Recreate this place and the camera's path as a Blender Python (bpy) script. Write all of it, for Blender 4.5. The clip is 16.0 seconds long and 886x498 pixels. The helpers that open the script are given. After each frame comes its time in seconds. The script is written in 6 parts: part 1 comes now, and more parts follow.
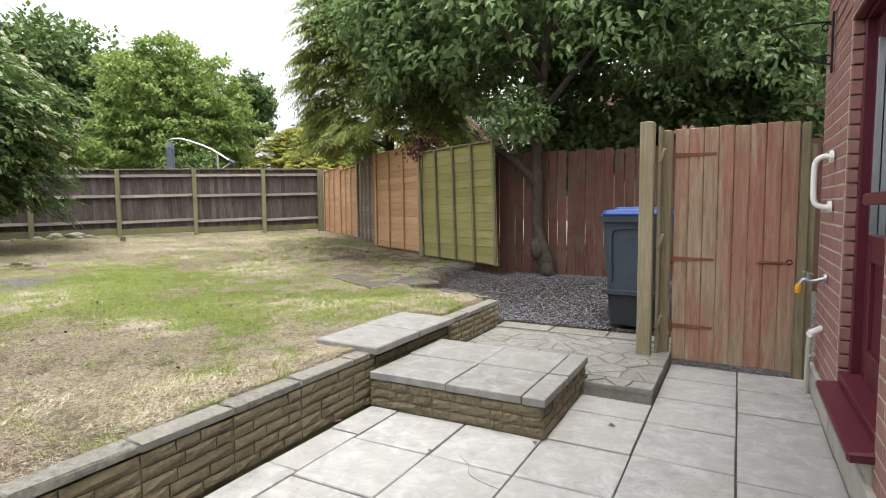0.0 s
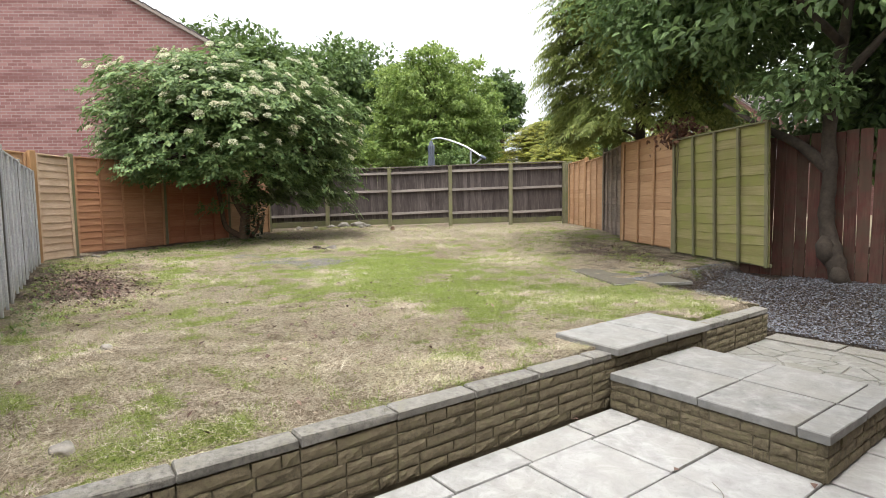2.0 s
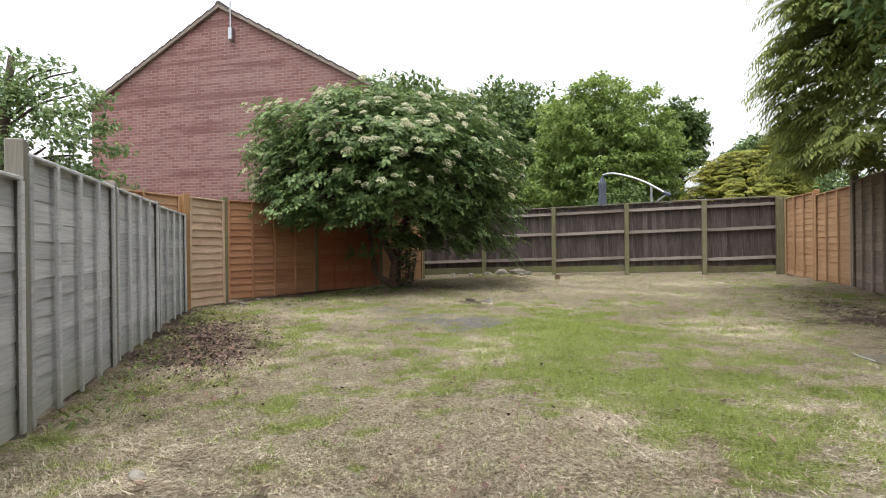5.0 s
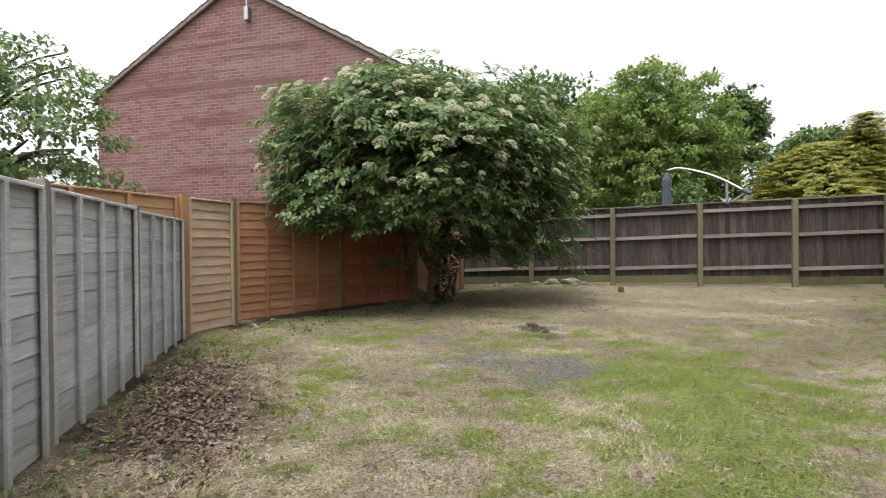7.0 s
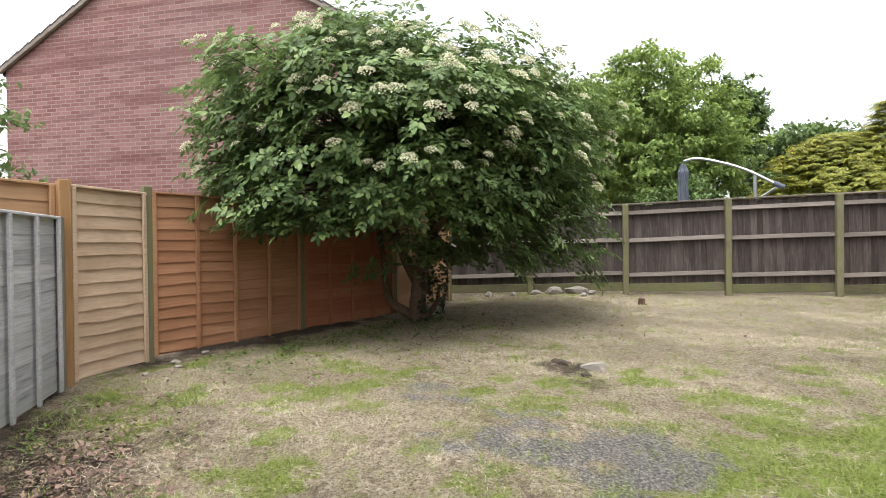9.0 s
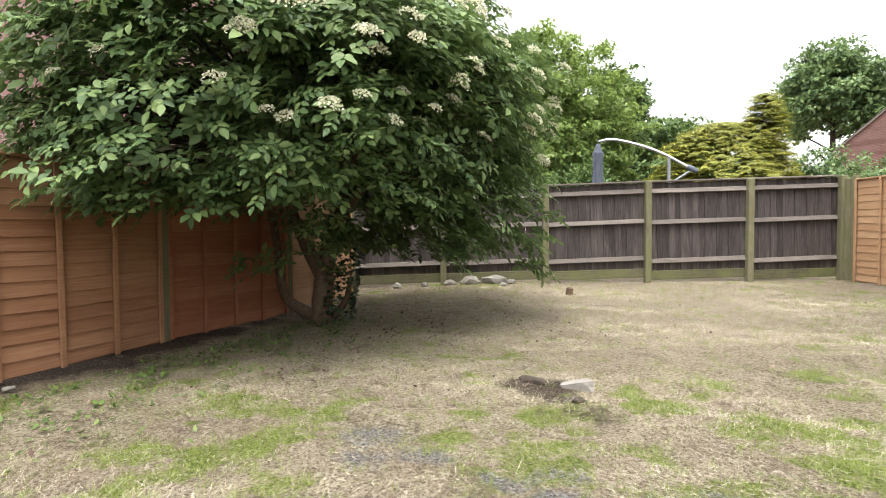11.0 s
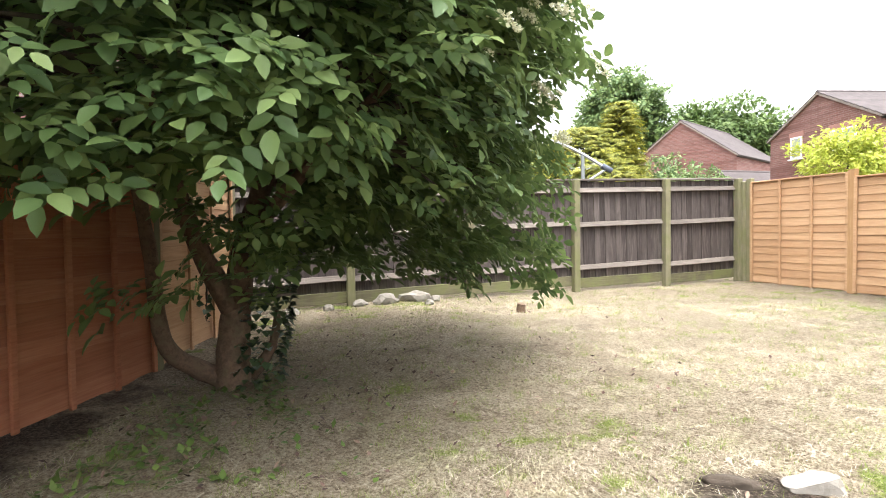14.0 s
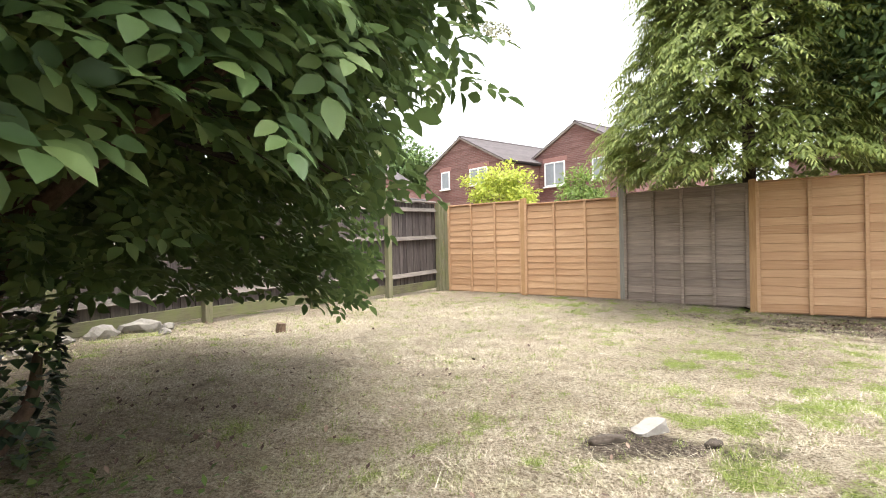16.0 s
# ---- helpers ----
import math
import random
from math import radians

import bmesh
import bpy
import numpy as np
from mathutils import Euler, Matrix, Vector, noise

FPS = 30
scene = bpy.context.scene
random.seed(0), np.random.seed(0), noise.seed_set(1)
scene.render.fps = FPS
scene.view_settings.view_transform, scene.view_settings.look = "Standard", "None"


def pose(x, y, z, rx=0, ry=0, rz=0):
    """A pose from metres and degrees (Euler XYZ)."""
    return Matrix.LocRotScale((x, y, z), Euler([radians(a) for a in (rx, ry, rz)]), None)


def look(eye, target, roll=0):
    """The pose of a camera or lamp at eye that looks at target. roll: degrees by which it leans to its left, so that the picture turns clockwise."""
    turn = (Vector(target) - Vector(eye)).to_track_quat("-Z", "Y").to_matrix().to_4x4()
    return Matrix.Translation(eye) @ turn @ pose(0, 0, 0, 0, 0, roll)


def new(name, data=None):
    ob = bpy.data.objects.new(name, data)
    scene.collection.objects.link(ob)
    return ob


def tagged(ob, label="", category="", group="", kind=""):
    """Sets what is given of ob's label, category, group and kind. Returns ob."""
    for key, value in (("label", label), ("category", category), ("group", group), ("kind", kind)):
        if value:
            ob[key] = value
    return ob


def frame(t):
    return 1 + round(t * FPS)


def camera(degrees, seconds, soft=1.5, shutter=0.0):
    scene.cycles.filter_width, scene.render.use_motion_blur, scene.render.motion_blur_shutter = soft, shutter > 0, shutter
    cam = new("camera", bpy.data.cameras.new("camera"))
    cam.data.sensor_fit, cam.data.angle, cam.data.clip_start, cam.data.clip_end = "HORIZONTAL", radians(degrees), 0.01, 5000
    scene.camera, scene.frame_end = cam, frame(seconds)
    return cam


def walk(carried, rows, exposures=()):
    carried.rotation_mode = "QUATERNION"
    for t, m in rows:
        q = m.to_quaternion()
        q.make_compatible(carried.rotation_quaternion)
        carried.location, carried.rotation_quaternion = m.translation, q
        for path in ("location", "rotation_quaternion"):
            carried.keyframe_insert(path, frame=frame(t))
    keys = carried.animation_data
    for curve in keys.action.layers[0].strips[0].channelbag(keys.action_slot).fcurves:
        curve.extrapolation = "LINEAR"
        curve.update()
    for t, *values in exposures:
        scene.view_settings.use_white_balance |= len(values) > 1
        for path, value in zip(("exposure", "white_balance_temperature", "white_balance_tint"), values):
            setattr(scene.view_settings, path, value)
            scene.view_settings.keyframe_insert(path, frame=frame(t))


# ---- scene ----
cam = camera(78.3, 16.0, soft=1.0)
PATH = [
    (0, (0.023, 0.051, 1.251), (-0.929, 1.803, 1.098), -0.5),
    (0.5, (0.023, 0.053, 1.255), (-1.075, 1.716, 1.09), -0.6),
    (1, (0.004, 0.077, 1.244), (-1.283, 1.598, 1.069), -0.6),
    (1.5, (0.016, 0.054, 1.271), (-1.448, 1.405, 1.093), -0.6),
    (2, (-0.002, 0.086, 1.259), (-1.609, 1.263, 1.087), -0.7),
    (2.5, (-0.064, 0.151, 1.262), (-1.76, 1.199, 1.103), -0.6),
    (3, (-0.277, 0.224, 1.249), (-2.017, 1.203, 1.135), -0.6),
    (3.5, (-0.551, 0.412, 1.281), (-2.345, 1.294, 1.22), -0.6),
    (4, (-0.917, 0.634, 1.304), (-2.727, 1.486, 1.295), -0.7),
    (4.5, (-1.247, 0.754, 1.257), (-3.098, 1.51, 1.261), -0.7),
    (7, (-3.223, 0.992, 1.473), (-5.131, 1.593, 1.459), -0.5),
    (7.5, (-3.757, 1.072, 1.451), (-5.661, 1.685, 1.431), -0.7),
    (8, (-4.238, 1.191, 1.459), (-6.14, 1.809, 1.439), -0.8),
    (8.5, (-4.621, 1.281, 1.486), (-6.515, 1.922, 1.472), -0.8),
    (9, (-5.071, 1.365, 1.555), (-6.945, 2.061, 1.534), -0.6),
    (9.5, (-5.471, 1.359, 1.571), (-7.313, 2.138, 1.539), -0.2),
    (10, (-5.797, 1.385, 1.567), (-7.571, 2.306, 1.51), -0.3),
    (12.5, (-7.826, 1.57, 1.512), (-9.396, 2.807, 1.447), -0.5),
    (13, (-8.305, 1.551, 1.523), (-9.807, 2.869, 1.461), -0.7),
    (13.5, (-8.625, 1.555, 1.525), (-10.017, 2.989, 1.462), -0.8),
    (14, (-8.921, 1.557, 1.534), (-10.117, 3.159, 1.468), -0.8),
    (14.5, (-9.275, 1.538, 1.497), (-10.223, 3.298, 1.436), -1.0),
    (15, (-9.598, 1.494, 1.45), (-10.285, 3.371, 1.397), -0.9),
    (15.5, (-9.809, 1.431, 1.468), (-10.185, 3.395, 1.438), -1.1),
    (16, (-10.047, 1.249, 1.476), (-10.105, 3.248, 1.468), -1.1),
]
walk(cam, [(t, look(eye, target, roll)) for t, eye, target, roll in PATH],
     exposures=((0, 1.88), (2.5, 1.78), (4.5, 1.50), (7, 1.38), (8.5, 1.70), (10, 1.95), (12.5, 2.44), (14, 2.76), (15, 2.74), (16, 2.44)))

# ---- world, sun, exposure ----
world = bpy.data.worlds.new("sky")
scene.world = world
world.use_nodes = True
wn, wl = world.node_tree.nodes, world.node_tree.links
SUN_EL, SUN_AZ = 75.0, 133.0
sky = wn.new("ShaderNodeTexSky")
sky.sky_type = "NISHITA"
sky.sun_disc = False
sky.sun_elevation, sky.sun_rotation = radians(SUN_EL), radians(SUN_AZ)
sky.air_density, sky.dust_density, sky.ozone_density = 1.0, 5.0, 1.0
grey = wn.new("ShaderNodeHueSaturation")
grey.inputs["Saturation"].default_value = 0.18
wl.new(sky.outputs[0], grey.inputs["Color"])
wl.new(grey.outputs[0], wn["Background"].inputs[0])
wn["Background"].inputs[1].default_value = 0.15
sun = new("sun", bpy.data.lights.new("sun", "SUN"))
sun.data.energy, sun.data.angle, sun.data.color = 0.48, radians(40), (1.0, 0.97, 0.93)
_az, _el = radians(SUN_AZ), radians(SUN_EL)
sun.matrix_world = look((math.sin(_az) * 30, math.cos(_az) * 30, 30 * math.tan(_el)), (0, 0, 0))


# ---- materials ----
class Mat:
    """A small node-material builder."""

    def __init__(self, name, rough=0.8, metal=0.0, spec=0.3):
        self.m = bpy.data.materials.new(name)
        self.m.use_nodes = True
        self.n, self.l = self.m.node_tree.nodes, self.m.node_tree.links
        self.p = self.n["Principled BSDF"]
        self.p.inputs["Roughness"].default_value = rough
        self.p.inputs["Metallic"].default_value = metal
        self.p.inputs["Specular IOR Level"].default_value = spec
        add = self.n.new("ShaderNodeVectorMath")
        add.operation = "MULTIPLY_ADD"
        add.inputs[1].default_value = (13.0, 7.0, 5.0)
        self.l.new(self.n.new("ShaderNodeObjectInfo").outputs["Random"], add.inputs[0])
        self.l.new(self.n.new("ShaderNodeTexCoord").outputs["Object"], add.inputs[2])
        self.co = add.outputs[0]

    def geo(self):
        self.co = self.n.new("ShaderNodeNewGeometry").outputs["Position"]
        return self

    def mapped(self, scale=(1, 1, 1), rot=(0, 0, 0)):
        mp = self.n.new("ShaderNodeMapping")
        mp.inputs["Scale"].default_value = scale
        mp.inputs["Rotation"].default_value = [radians(a) for a in rot]
        self.l.new(self.co, mp.inputs["Vector"])
        return mp.outputs[0]

    def noise(self, scale, detail=4, rough=0.6, stretch=(1, 1, 1), dist=0.0):
        t = self.n.new("ShaderNodeTexNoise")
        t.inputs["Scale"].default_value, t.inputs["Detail"].default_value = scale, detail
        t.inputs["Roughness"].default_value, t.inputs["Distortion"].default_value = rough, dist
        self.l.new(self.mapped(stretch), t.inputs["Vector"])
        return t.outputs["Fac"]

    def ramp(self, fac, stops):
        r = self.n.new("ShaderNodeValToRGB")
        e = r.color_ramp.elements
        while len(e) < len(stops):
            e.new(0.5)
        for el, (pos, c) in zip(e, stops):
            el.position = pos
            el.color = (*c, 1) if len(c) == 3 else c
        self.l.new(fac, r.inputs[0])
        return r.outputs[0]

    def step(self, fac, a, b):
        r = self.n.new("ShaderNodeMapRange")
        r.inputs["From Min"].default_value, r.inputs["From Max"].default_value = a, b
        self.l.new(fac, r.inputs["Value"])
        return r.outputs[0]

    def mix(self, fac, a, b, blend="MIX"):
        m = self.n.new("ShaderNodeMix")
        m.data_type, m.blend_type = "RGBA", blend
        for sock, v in ((m.inputs[0], fac), (m.inputs[6], a), (m.inputs[7], b)):
            if hasattr(v, "is_linked"):
                self.l.new(v, sock)
            elif isinstance(v, (int, float)):
                sock.default_value = v
            else:
                sock.default_value = (*v, 1)
        return m.outputs[2]

    def math(self, op, a, b):
        m = self.n.new("ShaderNodeMath")
        m.operation = op
        for sock, v in ((m.inputs[0], a), (m.inputs[1], b)):
            if hasattr(v, "is_linked"):
                self.l.new(v, sock)
            else:
                sock.default_value = v
        return m.outputs[0]

    def rnd(self):
        return self.n.new("ShaderNodeObjectInfo").outputs["Random"]

    def island(self):
        return self.n.new("ShaderNodeNewGeometry").outputs["Random Per Island"]

    def attr(self, name):
        a = self.n.new("ShaderNodeAttribute")
        a.attribute_name = name
        return a.outputs["Fac"]

    def color(self, c):
        if hasattr(c, "is_linked"):
            self.l.new(c, self.p.inputs["Base Color"])
        else:
            self.p.inputs["Base Color"].default_value = (*c, 1)
        return self

    def bump(self, h, strength=0.4, dist=0.01):
        b = self.n.new("ShaderNodeBump")
        b.inputs["Strength"].default_value, b.inputs["Distance"].default_value = strength, dist
        self.l.new(h, b.inputs["Height"])
        self.l.new(b.outputs[0], self.p.inputs["Normal"])
        return self


def timber(name, dark, mid, light, stretch=(2, 30, 30), alga=None, low=None, rough=0.85, scale=1.0):
    """Wood with grain along local x, blotches, knots and, where given, green algae."""
    k = Mat(name, rough)
    g = k.noise(2.2 * scale, 6, 0.65, stretch, 0.6)
    big = k.noise(1.7, 3, 0.6)
    c = k.ramp(g, [(0.28, dark), (0.5, mid), (0.72, light)])
    c = k.mix(k.rnd(), k.mix(0.4, c, dark), k.mix(0.35, c, light))
    c = k.mix(k.math("MULTIPLY", k.step(big, 0.45, 0.7), 0.45), c, dark)
    if alga:
        kk = Mat.noise(k, 3.1, 5, 0.7)
        c = k.mix(k.math("MULTIPLY", k.step(kk, 0.40, 0.62), 0.75), c, alga)
    if low:
        geo = k.n.new("ShaderNodeNewGeometry")
        sep = k.n.new("ShaderNodeSeparateXYZ")
        k.l.new(geo.outputs["Position"], sep.inputs[0])
        h = k.math("ADD", sep.outputs[2], k.math("MULTIPLY", big, 0.5))
        c = k.mix(k.math("MULTIPLY", k.step(h, low[1], low[2]), 0.8), c, low[0])
    k.color(c).bump(g, 0.35, 0.004)
    return k.m


def leaf_mat(name, dark, mid, light, trans=0.35, rough=0.5):
    k = Mat(name, rough, 0, 0.35)
    r = k.island()
    v = k.noise(0.9, 2, 0.5)
    c = k.ramp(r, [(0.0, dark), (0.5, mid), (1.0, light)])
    c = k.mix(k.math("MULTIPLY", k.step(v, 0.4, 0.7), 0.5), c, mid)
    k.color(c)
    t = k.n.new("ShaderNodeBsdfTranslucent")
    k.l.new(k.mix(0.4, c, light), t.inputs["Color"])
    m = k.n.new("ShaderNodeMixShader")
    m.inputs[0].default_value = trans
    k.l.new(k.p.outputs[0], m.inputs[1])
    k.l.new(t.outputs[0], m.inputs[2])
    k.l.new(m.outputs[0], k.n["Material Output"].inputs["Surface"])
    return k.m


def stone(name, dark, light, scale=8, rough=0.9, moss=None, bump=0.5):
    k = Mat(name, rough)
    a, b = k.noise(scale, 6, 0.7), k.noise(scale * 0.22, 4, 0.6)
    c = k.ramp(a, [(0.3, dark), (0.7, light)])
    c = k.mix(k.math("MULTIPLY", k.step(b, 0.42, 0.7), 0.5), c, dark)
    c = k.mix(k.math("MULTIPLY", k.rnd(), 0.35), c, light)
    if moss:
        c = k.mix(k.math("MULTIPLY", k.step(k.noise(scale * 0.5, 5, 0.7), 0.5, 0.66), 0.55), c, moss)
    k.color(c).bump(k.noise(scale * 3, 6, 0.7), bump, 0.006)
    return k.m


def brick_mat(name, a, b, mortar, obj_scale=1.0):
    """Far brickwork: courses of 75 mm with recessed joints, local x along the wall, z up."""
    k = Mat(name, 0.9)
    t = k.n.new("ShaderNodeTexBrick")
    mp = k.n.new("ShaderNodeMapping")
    mp.inputs["Rotation"].default_value = (radians(-90), 0, 0)
    k.l.new(k.co, mp.inputs["Vector"])
    k.l.new(mp.outputs[0], t.inputs["Vector"])
    t.inputs["Scale"].default_value = 1.0
    t.inputs["Brick Width"].default_value, t.inputs["Row Height"].default_value = 0.225, 0.075
    t.inputs["Mortar Size"].default_value, t.inputs["Bias"].default_value = 0.007, 0.0
    t.inputs["Color1"].default_value, t.inputs["Color2"].default_value = (*a, 1), (*b, 1)
    t.inputs["Mortar"].default_value = (*mortar, 1)
    n1, n2 = k.noise(0.5, 4, 0.6), k.noise(1.2, 3, 0.6, (0.25, 1, 4))
    c = k.mix(k.math("MULTIPLY", k.step(n1, 0.45, 0.7), 0.2), t.outputs["Color"], mortar)
    c = k.mix(k.math("MULTIPLY", k.step(n2, 0.5, 0.62), 0.6), c, [v * 0.72 for v in a])
    k.color(c).bump(t.outputs["Fac"], -0.5, 0.008)
    return k.m


M_GREYWOOD = timber("weathered_grey_panel", (0.25, 0.252, 0.262), (0.475, 0.476, 0.488), (0.66, 0.66, 0.672), low=((0.24, 0.24, 0.14), 0.85, 0.40))
M_GREYPOST = timber("grey_post", (0.12, 0.112, 0.095), (0.20, 0.19, 0.16), (0.29, 0.275, 0.235), (30, 30, 2))
M_ORANGE = timber("orange_panel", (0.25, 0.088, 0.045), (0.36, 0.14, 0.075), (0.45, 0.205, 0.115))
M_ORANGE_R = timber("pale_orange_panel", (0.31, 0.17, 0.088), (0.44, 0.265, 0.145), (0.54, 0.36, 0.215))
M_TAN = timber("tan_panel", (0.24, 0.105, 0.055), (0.36, 0.178, 0.095), (0.46, 0.26, 0.15))
M_PALE = timber("new_pale_panel", (0.34, 0.235, 0.155), (0.50, 0.365, 0.26), (0.60, 0.46, 0.345))
M_ORANGE_POST = timber("orange_post", (0.22, 0.12, 0.05), (0.33, 0.19, 0.09), (0.42, 0.26, 0.13), (30, 30, 2))
M_GREYPANEL = timber("silvered_brown_panel", (0.12, 0.092, 0.073), (0.25, 0.195, 0.155), (0.38, 0.31, 0.25))
M_GREEN = timber("algae_panel", (0.14, 0.12, 0.045), (0.24, 0.21, 0.085), (0.33, 0.285, 0.15), alga=(0.20, 0.205, 0.055))
M_GREENPOST = timber("algae_post", (0.095, 0.085, 0.05), (0.16, 0.145, 0.09), (0.235, 0.215, 0.145), (30, 30, 2), alga=(0.14, 0.145, 0.065))
M_FEATHER = timber("weathered_board", (0.022, 0.017, 0.016), (0.062, 0.05, 0.047), (0.14, 0.117, 0.11), (14, 14, 1.2), low=((0.12, 0.125, 0.045), 1.10, 0.55))
M_RAIL = timber("weathered_rail", (0.07, 0.058, 0.05), (0.135, 0.115, 0.10), (0.22, 0.195, 0.17))
M_GRAVELBOARD = timber("mossy_board", (0.06, 0.052, 0.034), (0.11, 0.10, 0.06), (0.17, 0.155, 0.095), alga=(0.125, 0.135, 0.05))
M_PICKET = timber("red_stained_board", (0.045, 0.018, 0.014), (0.115, 0.038, 0.030), (0.17, 0.085, 0.065), (14, 14, 1.2), alga=(0.085, 0.062, 0.042))


def gate_wood():
    k = Mat("worn_red_gate", 0.8).geo()
    g = k.noise(2.2, 6, 0.65, (16, 16, 1.3), 0.5)
    c = k.ramp(g, [(0.3, (0.19, 0.14, 0.09)), (0.5, (0.31, 0.235, 0.155)), (0.7, (0.41, 0.325, 0.235))])
    worn = k.noise(1.1, 5, 0.75, (3.2, 3.2, 0.7))
    red = k.ramp(g, [(0.3, (0.22, 0.072, 0.052)), (0.7, (0.38, 0.175, 0.13))])
    c = k.mix(k.math("MULTIPLY", k.step(worn, 0.43, 0.55), 0.8), c, red)
    c = k.mix(k.math("MULTIPLY", k.rnd(), 0.3), c, (0.30, 0.23, 0.155))
    k.color(c).bump(g, 0.35, 0.004)
    return k.m


M_GATE = gate_wood()
M_GATEPOST = timber("green_grey_post", (0.14, 0.118, 0.068), (0.235, 0.20, 0.122), (0.33, 0.29, 0.19), (30, 30, 2))


def paving(name, dark, light, warm, pale):
    """Cast slabs with a riven top: broad stains, warm scuffs, pale worn ridges and dark pitting."""
    k = Mat(name, 0.85)
    big, mid, fine = k.noise(2.6, 5, 0.65), k.noise(9, 6, 0.7, (1, 1, 1), 0.6), k.noise(48, 4, 0.7)
    riven = k.noise(3.6, 6, 0.62, (1, 1.3, 1), 0.7)
    c = k.ramp(mid, [(0.3, dark), (0.6, light)])
    c = k.mix(k.math("MULTIPLY", k.step(big, 0.42, 0.66), 0.55), c, warm)
    c = k.mix(k.math("MULTIPLY", k.step(mid, 0.56, 0.66), 0.3), c, pale)
    c = k.mix(k.math("MULTIPLY", k.step(fine, 0.60, 0.72), 0.5), c, [v * 0.6 for v in dark])
    c = k.mix(k.math("MULTIPLY", k.rnd(), 0.30), c, light)
    h = k.math("ADD", k.math("MULTIPLY", riven, 1.6), k.math("MULTIPLY", fine, 0.35))
    k.color(c).bump(h, 0.7, 0.010)
    return k.m


M_SLAB = paving("patio_slab", (0.21, 0.207, 0.198), (0.345, 0.342, 0.332), (0.275, 0.262, 0.235), (0.41, 0.407, 0.397))
M_STEPSLAB = paving("weathered_slab", (0.135, 0.133, 0.125), (0.235, 0.232, 0.222), (0.18, 0.167, 0.143), (0.295, 0.291, 0.281))
M_CRAZY = paving("crazy_paving", (0.11, 0.107, 0.097), (0.215, 0.21, 0.192), (0.15, 0.14, 0.108), (0.27, 0.265, 0.245))
M_POINTING = stone("grey_pointing", (0.11, 0.105, 0.09), (0.22, 0.21, 0.18), 18)
M_FLAG = stone("old_flagstone", (0.13, 0.127, 0.117), (0.28, 0.273, 0.255), 7, 0.9, (0.10, 0.095, 0.065), 0.6)
M_JOINT = stone("joint_sand", (0.045, 0.04, 0.03), (0.10, 0.088, 0.065), 20)
M_BLOCK = stone("walling_block", (0.06, 0.049, 0.031), (0.215, 0.178, 0.115), 34, 0.95, (0.13, 0.12, 0.06), 1.0)
M_COPING = stone("coping_stone", (0.075, 0.07, 0.06), (0.27, 0.258, 0.23), 34, 0.95, (0.15, 0.14, 0.10), 1.0)
M_VERGE = stone("mortared_verge", (0.16, 0.135, 0.12), (0.26, 0.225, 0.20), 6)
M_MORTAR = stone("dark_mortar", (0.075, 0.064, 0.045), (0.16, 0.136, 0.095), 20)
M_BRICK = stone("red_brick", (0.215, 0.105, 0.09), (0.33, 0.18, 0.155), 12, 0.9, None, 0.6)
M_BRICKMORTAR = stone("pale_mortar", (0.36, 0.30, 0.25), (0.50, 0.43, 0.36), 20)
M_RENDER = stone("plinth_render", (0.32, 0.30, 0.26), (0.46, 0.44, 0.39), 9)
M_GABLE = brick_mat("gable_brick", (0.155, 0.066, 0.063), (0.225, 0.118, 0.112), (0.25, 0.20, 0.19))
M_FARBRICK = brick_mat("far_brick", (0.135, 0.058, 0.05), (0.185, 0.088, 0.076), (0.20, 0.15, 0.135))
M_ROOF = stone("roof_tile", (0.045, 0.038, 0.038), (0.095, 0.08, 0.08), 4)
M_MAROON = stone("maroon_paint", (0.075, 0.012, 0.022), (0.11, 0.022, 0.034), 6, 0.35, None, 0.08)
M_WHITE = stone("white_plastic", (0.72, 0.72, 0.70), (0.82, 0.82, 0.80), 9, 0.35, None, 0.05)
M_STEEL = Mat("galvanised_steel", 0.4, 1.0).color((0.42, 0.44, 0.46)).m
M_BLACKIRON = Mat("black_iron", 0.6, 0.4).color((0.02, 0.018, 0.018)).m
M_RUST = stone("rusty_iron", (0.12, 0.045, 0.028), (0.24, 0.10, 0.06), 25, 0.8)
M_YELLOW = Mat("yellow_plastic", 0.4).color((0.65, 0.33, 0.02)).m
M_BIN = stone("blue_grey_bin", (0.035, 0.048, 0.065), (0.055, 0.07, 0.09), 5, 0.5, None, 0.1)
M_BINDARK = stone("black_bin_base", (0.018, 0.02, 0.024), (0.03, 0.033, 0.038), 5, 0.55, None, 0.1)
M_BINLID = stone("blue_lid", (0.012, 0.04, 0.16), (0.02, 0.06, 0.23), 5, 0.4, None, 0.1)
M_PARASOL = stone("slate_blue_fabric", (0.055, 0.065, 0.085), (0.11, 0.125, 0.155), 9)
M_ROCK = stone("pale_rock", (0.08, 0.074, 0.062), (0.24, 0.22, 0.19), 9, 0.9, None, 1.0)
M_SPLIT = stone("pale_split_stone", (0.13, 0.116, 0.098), (0.31, 0.29, 0.26), 7, 0.9, (0.16, 0.13, 0.10), 0.8)
M_BARK = stone("bark", (0.05, 0.033, 0.023), (0.20, 0.13, 0.088), 26, 0.95, (0.09, 0.09, 0.05), 1.0)
M_BARKDARK = stone("dark_bark", (0.03, 0.024, 0.018), (0.08, 0.062, 0.048), 14, 0.95, None, 1.0)
M_SLATE = Mat("slate_chip", 0.7)
M_SLATE.color(M_SLATE.ramp(M_SLATE.island(), [(0.0, (0.06, 0.06, 0.068)), (0.5, (0.14, 0.142, 0.158)), (1.0, (0.26, 0.262, 0.285))]))
M_SLATE = M_SLATE.m
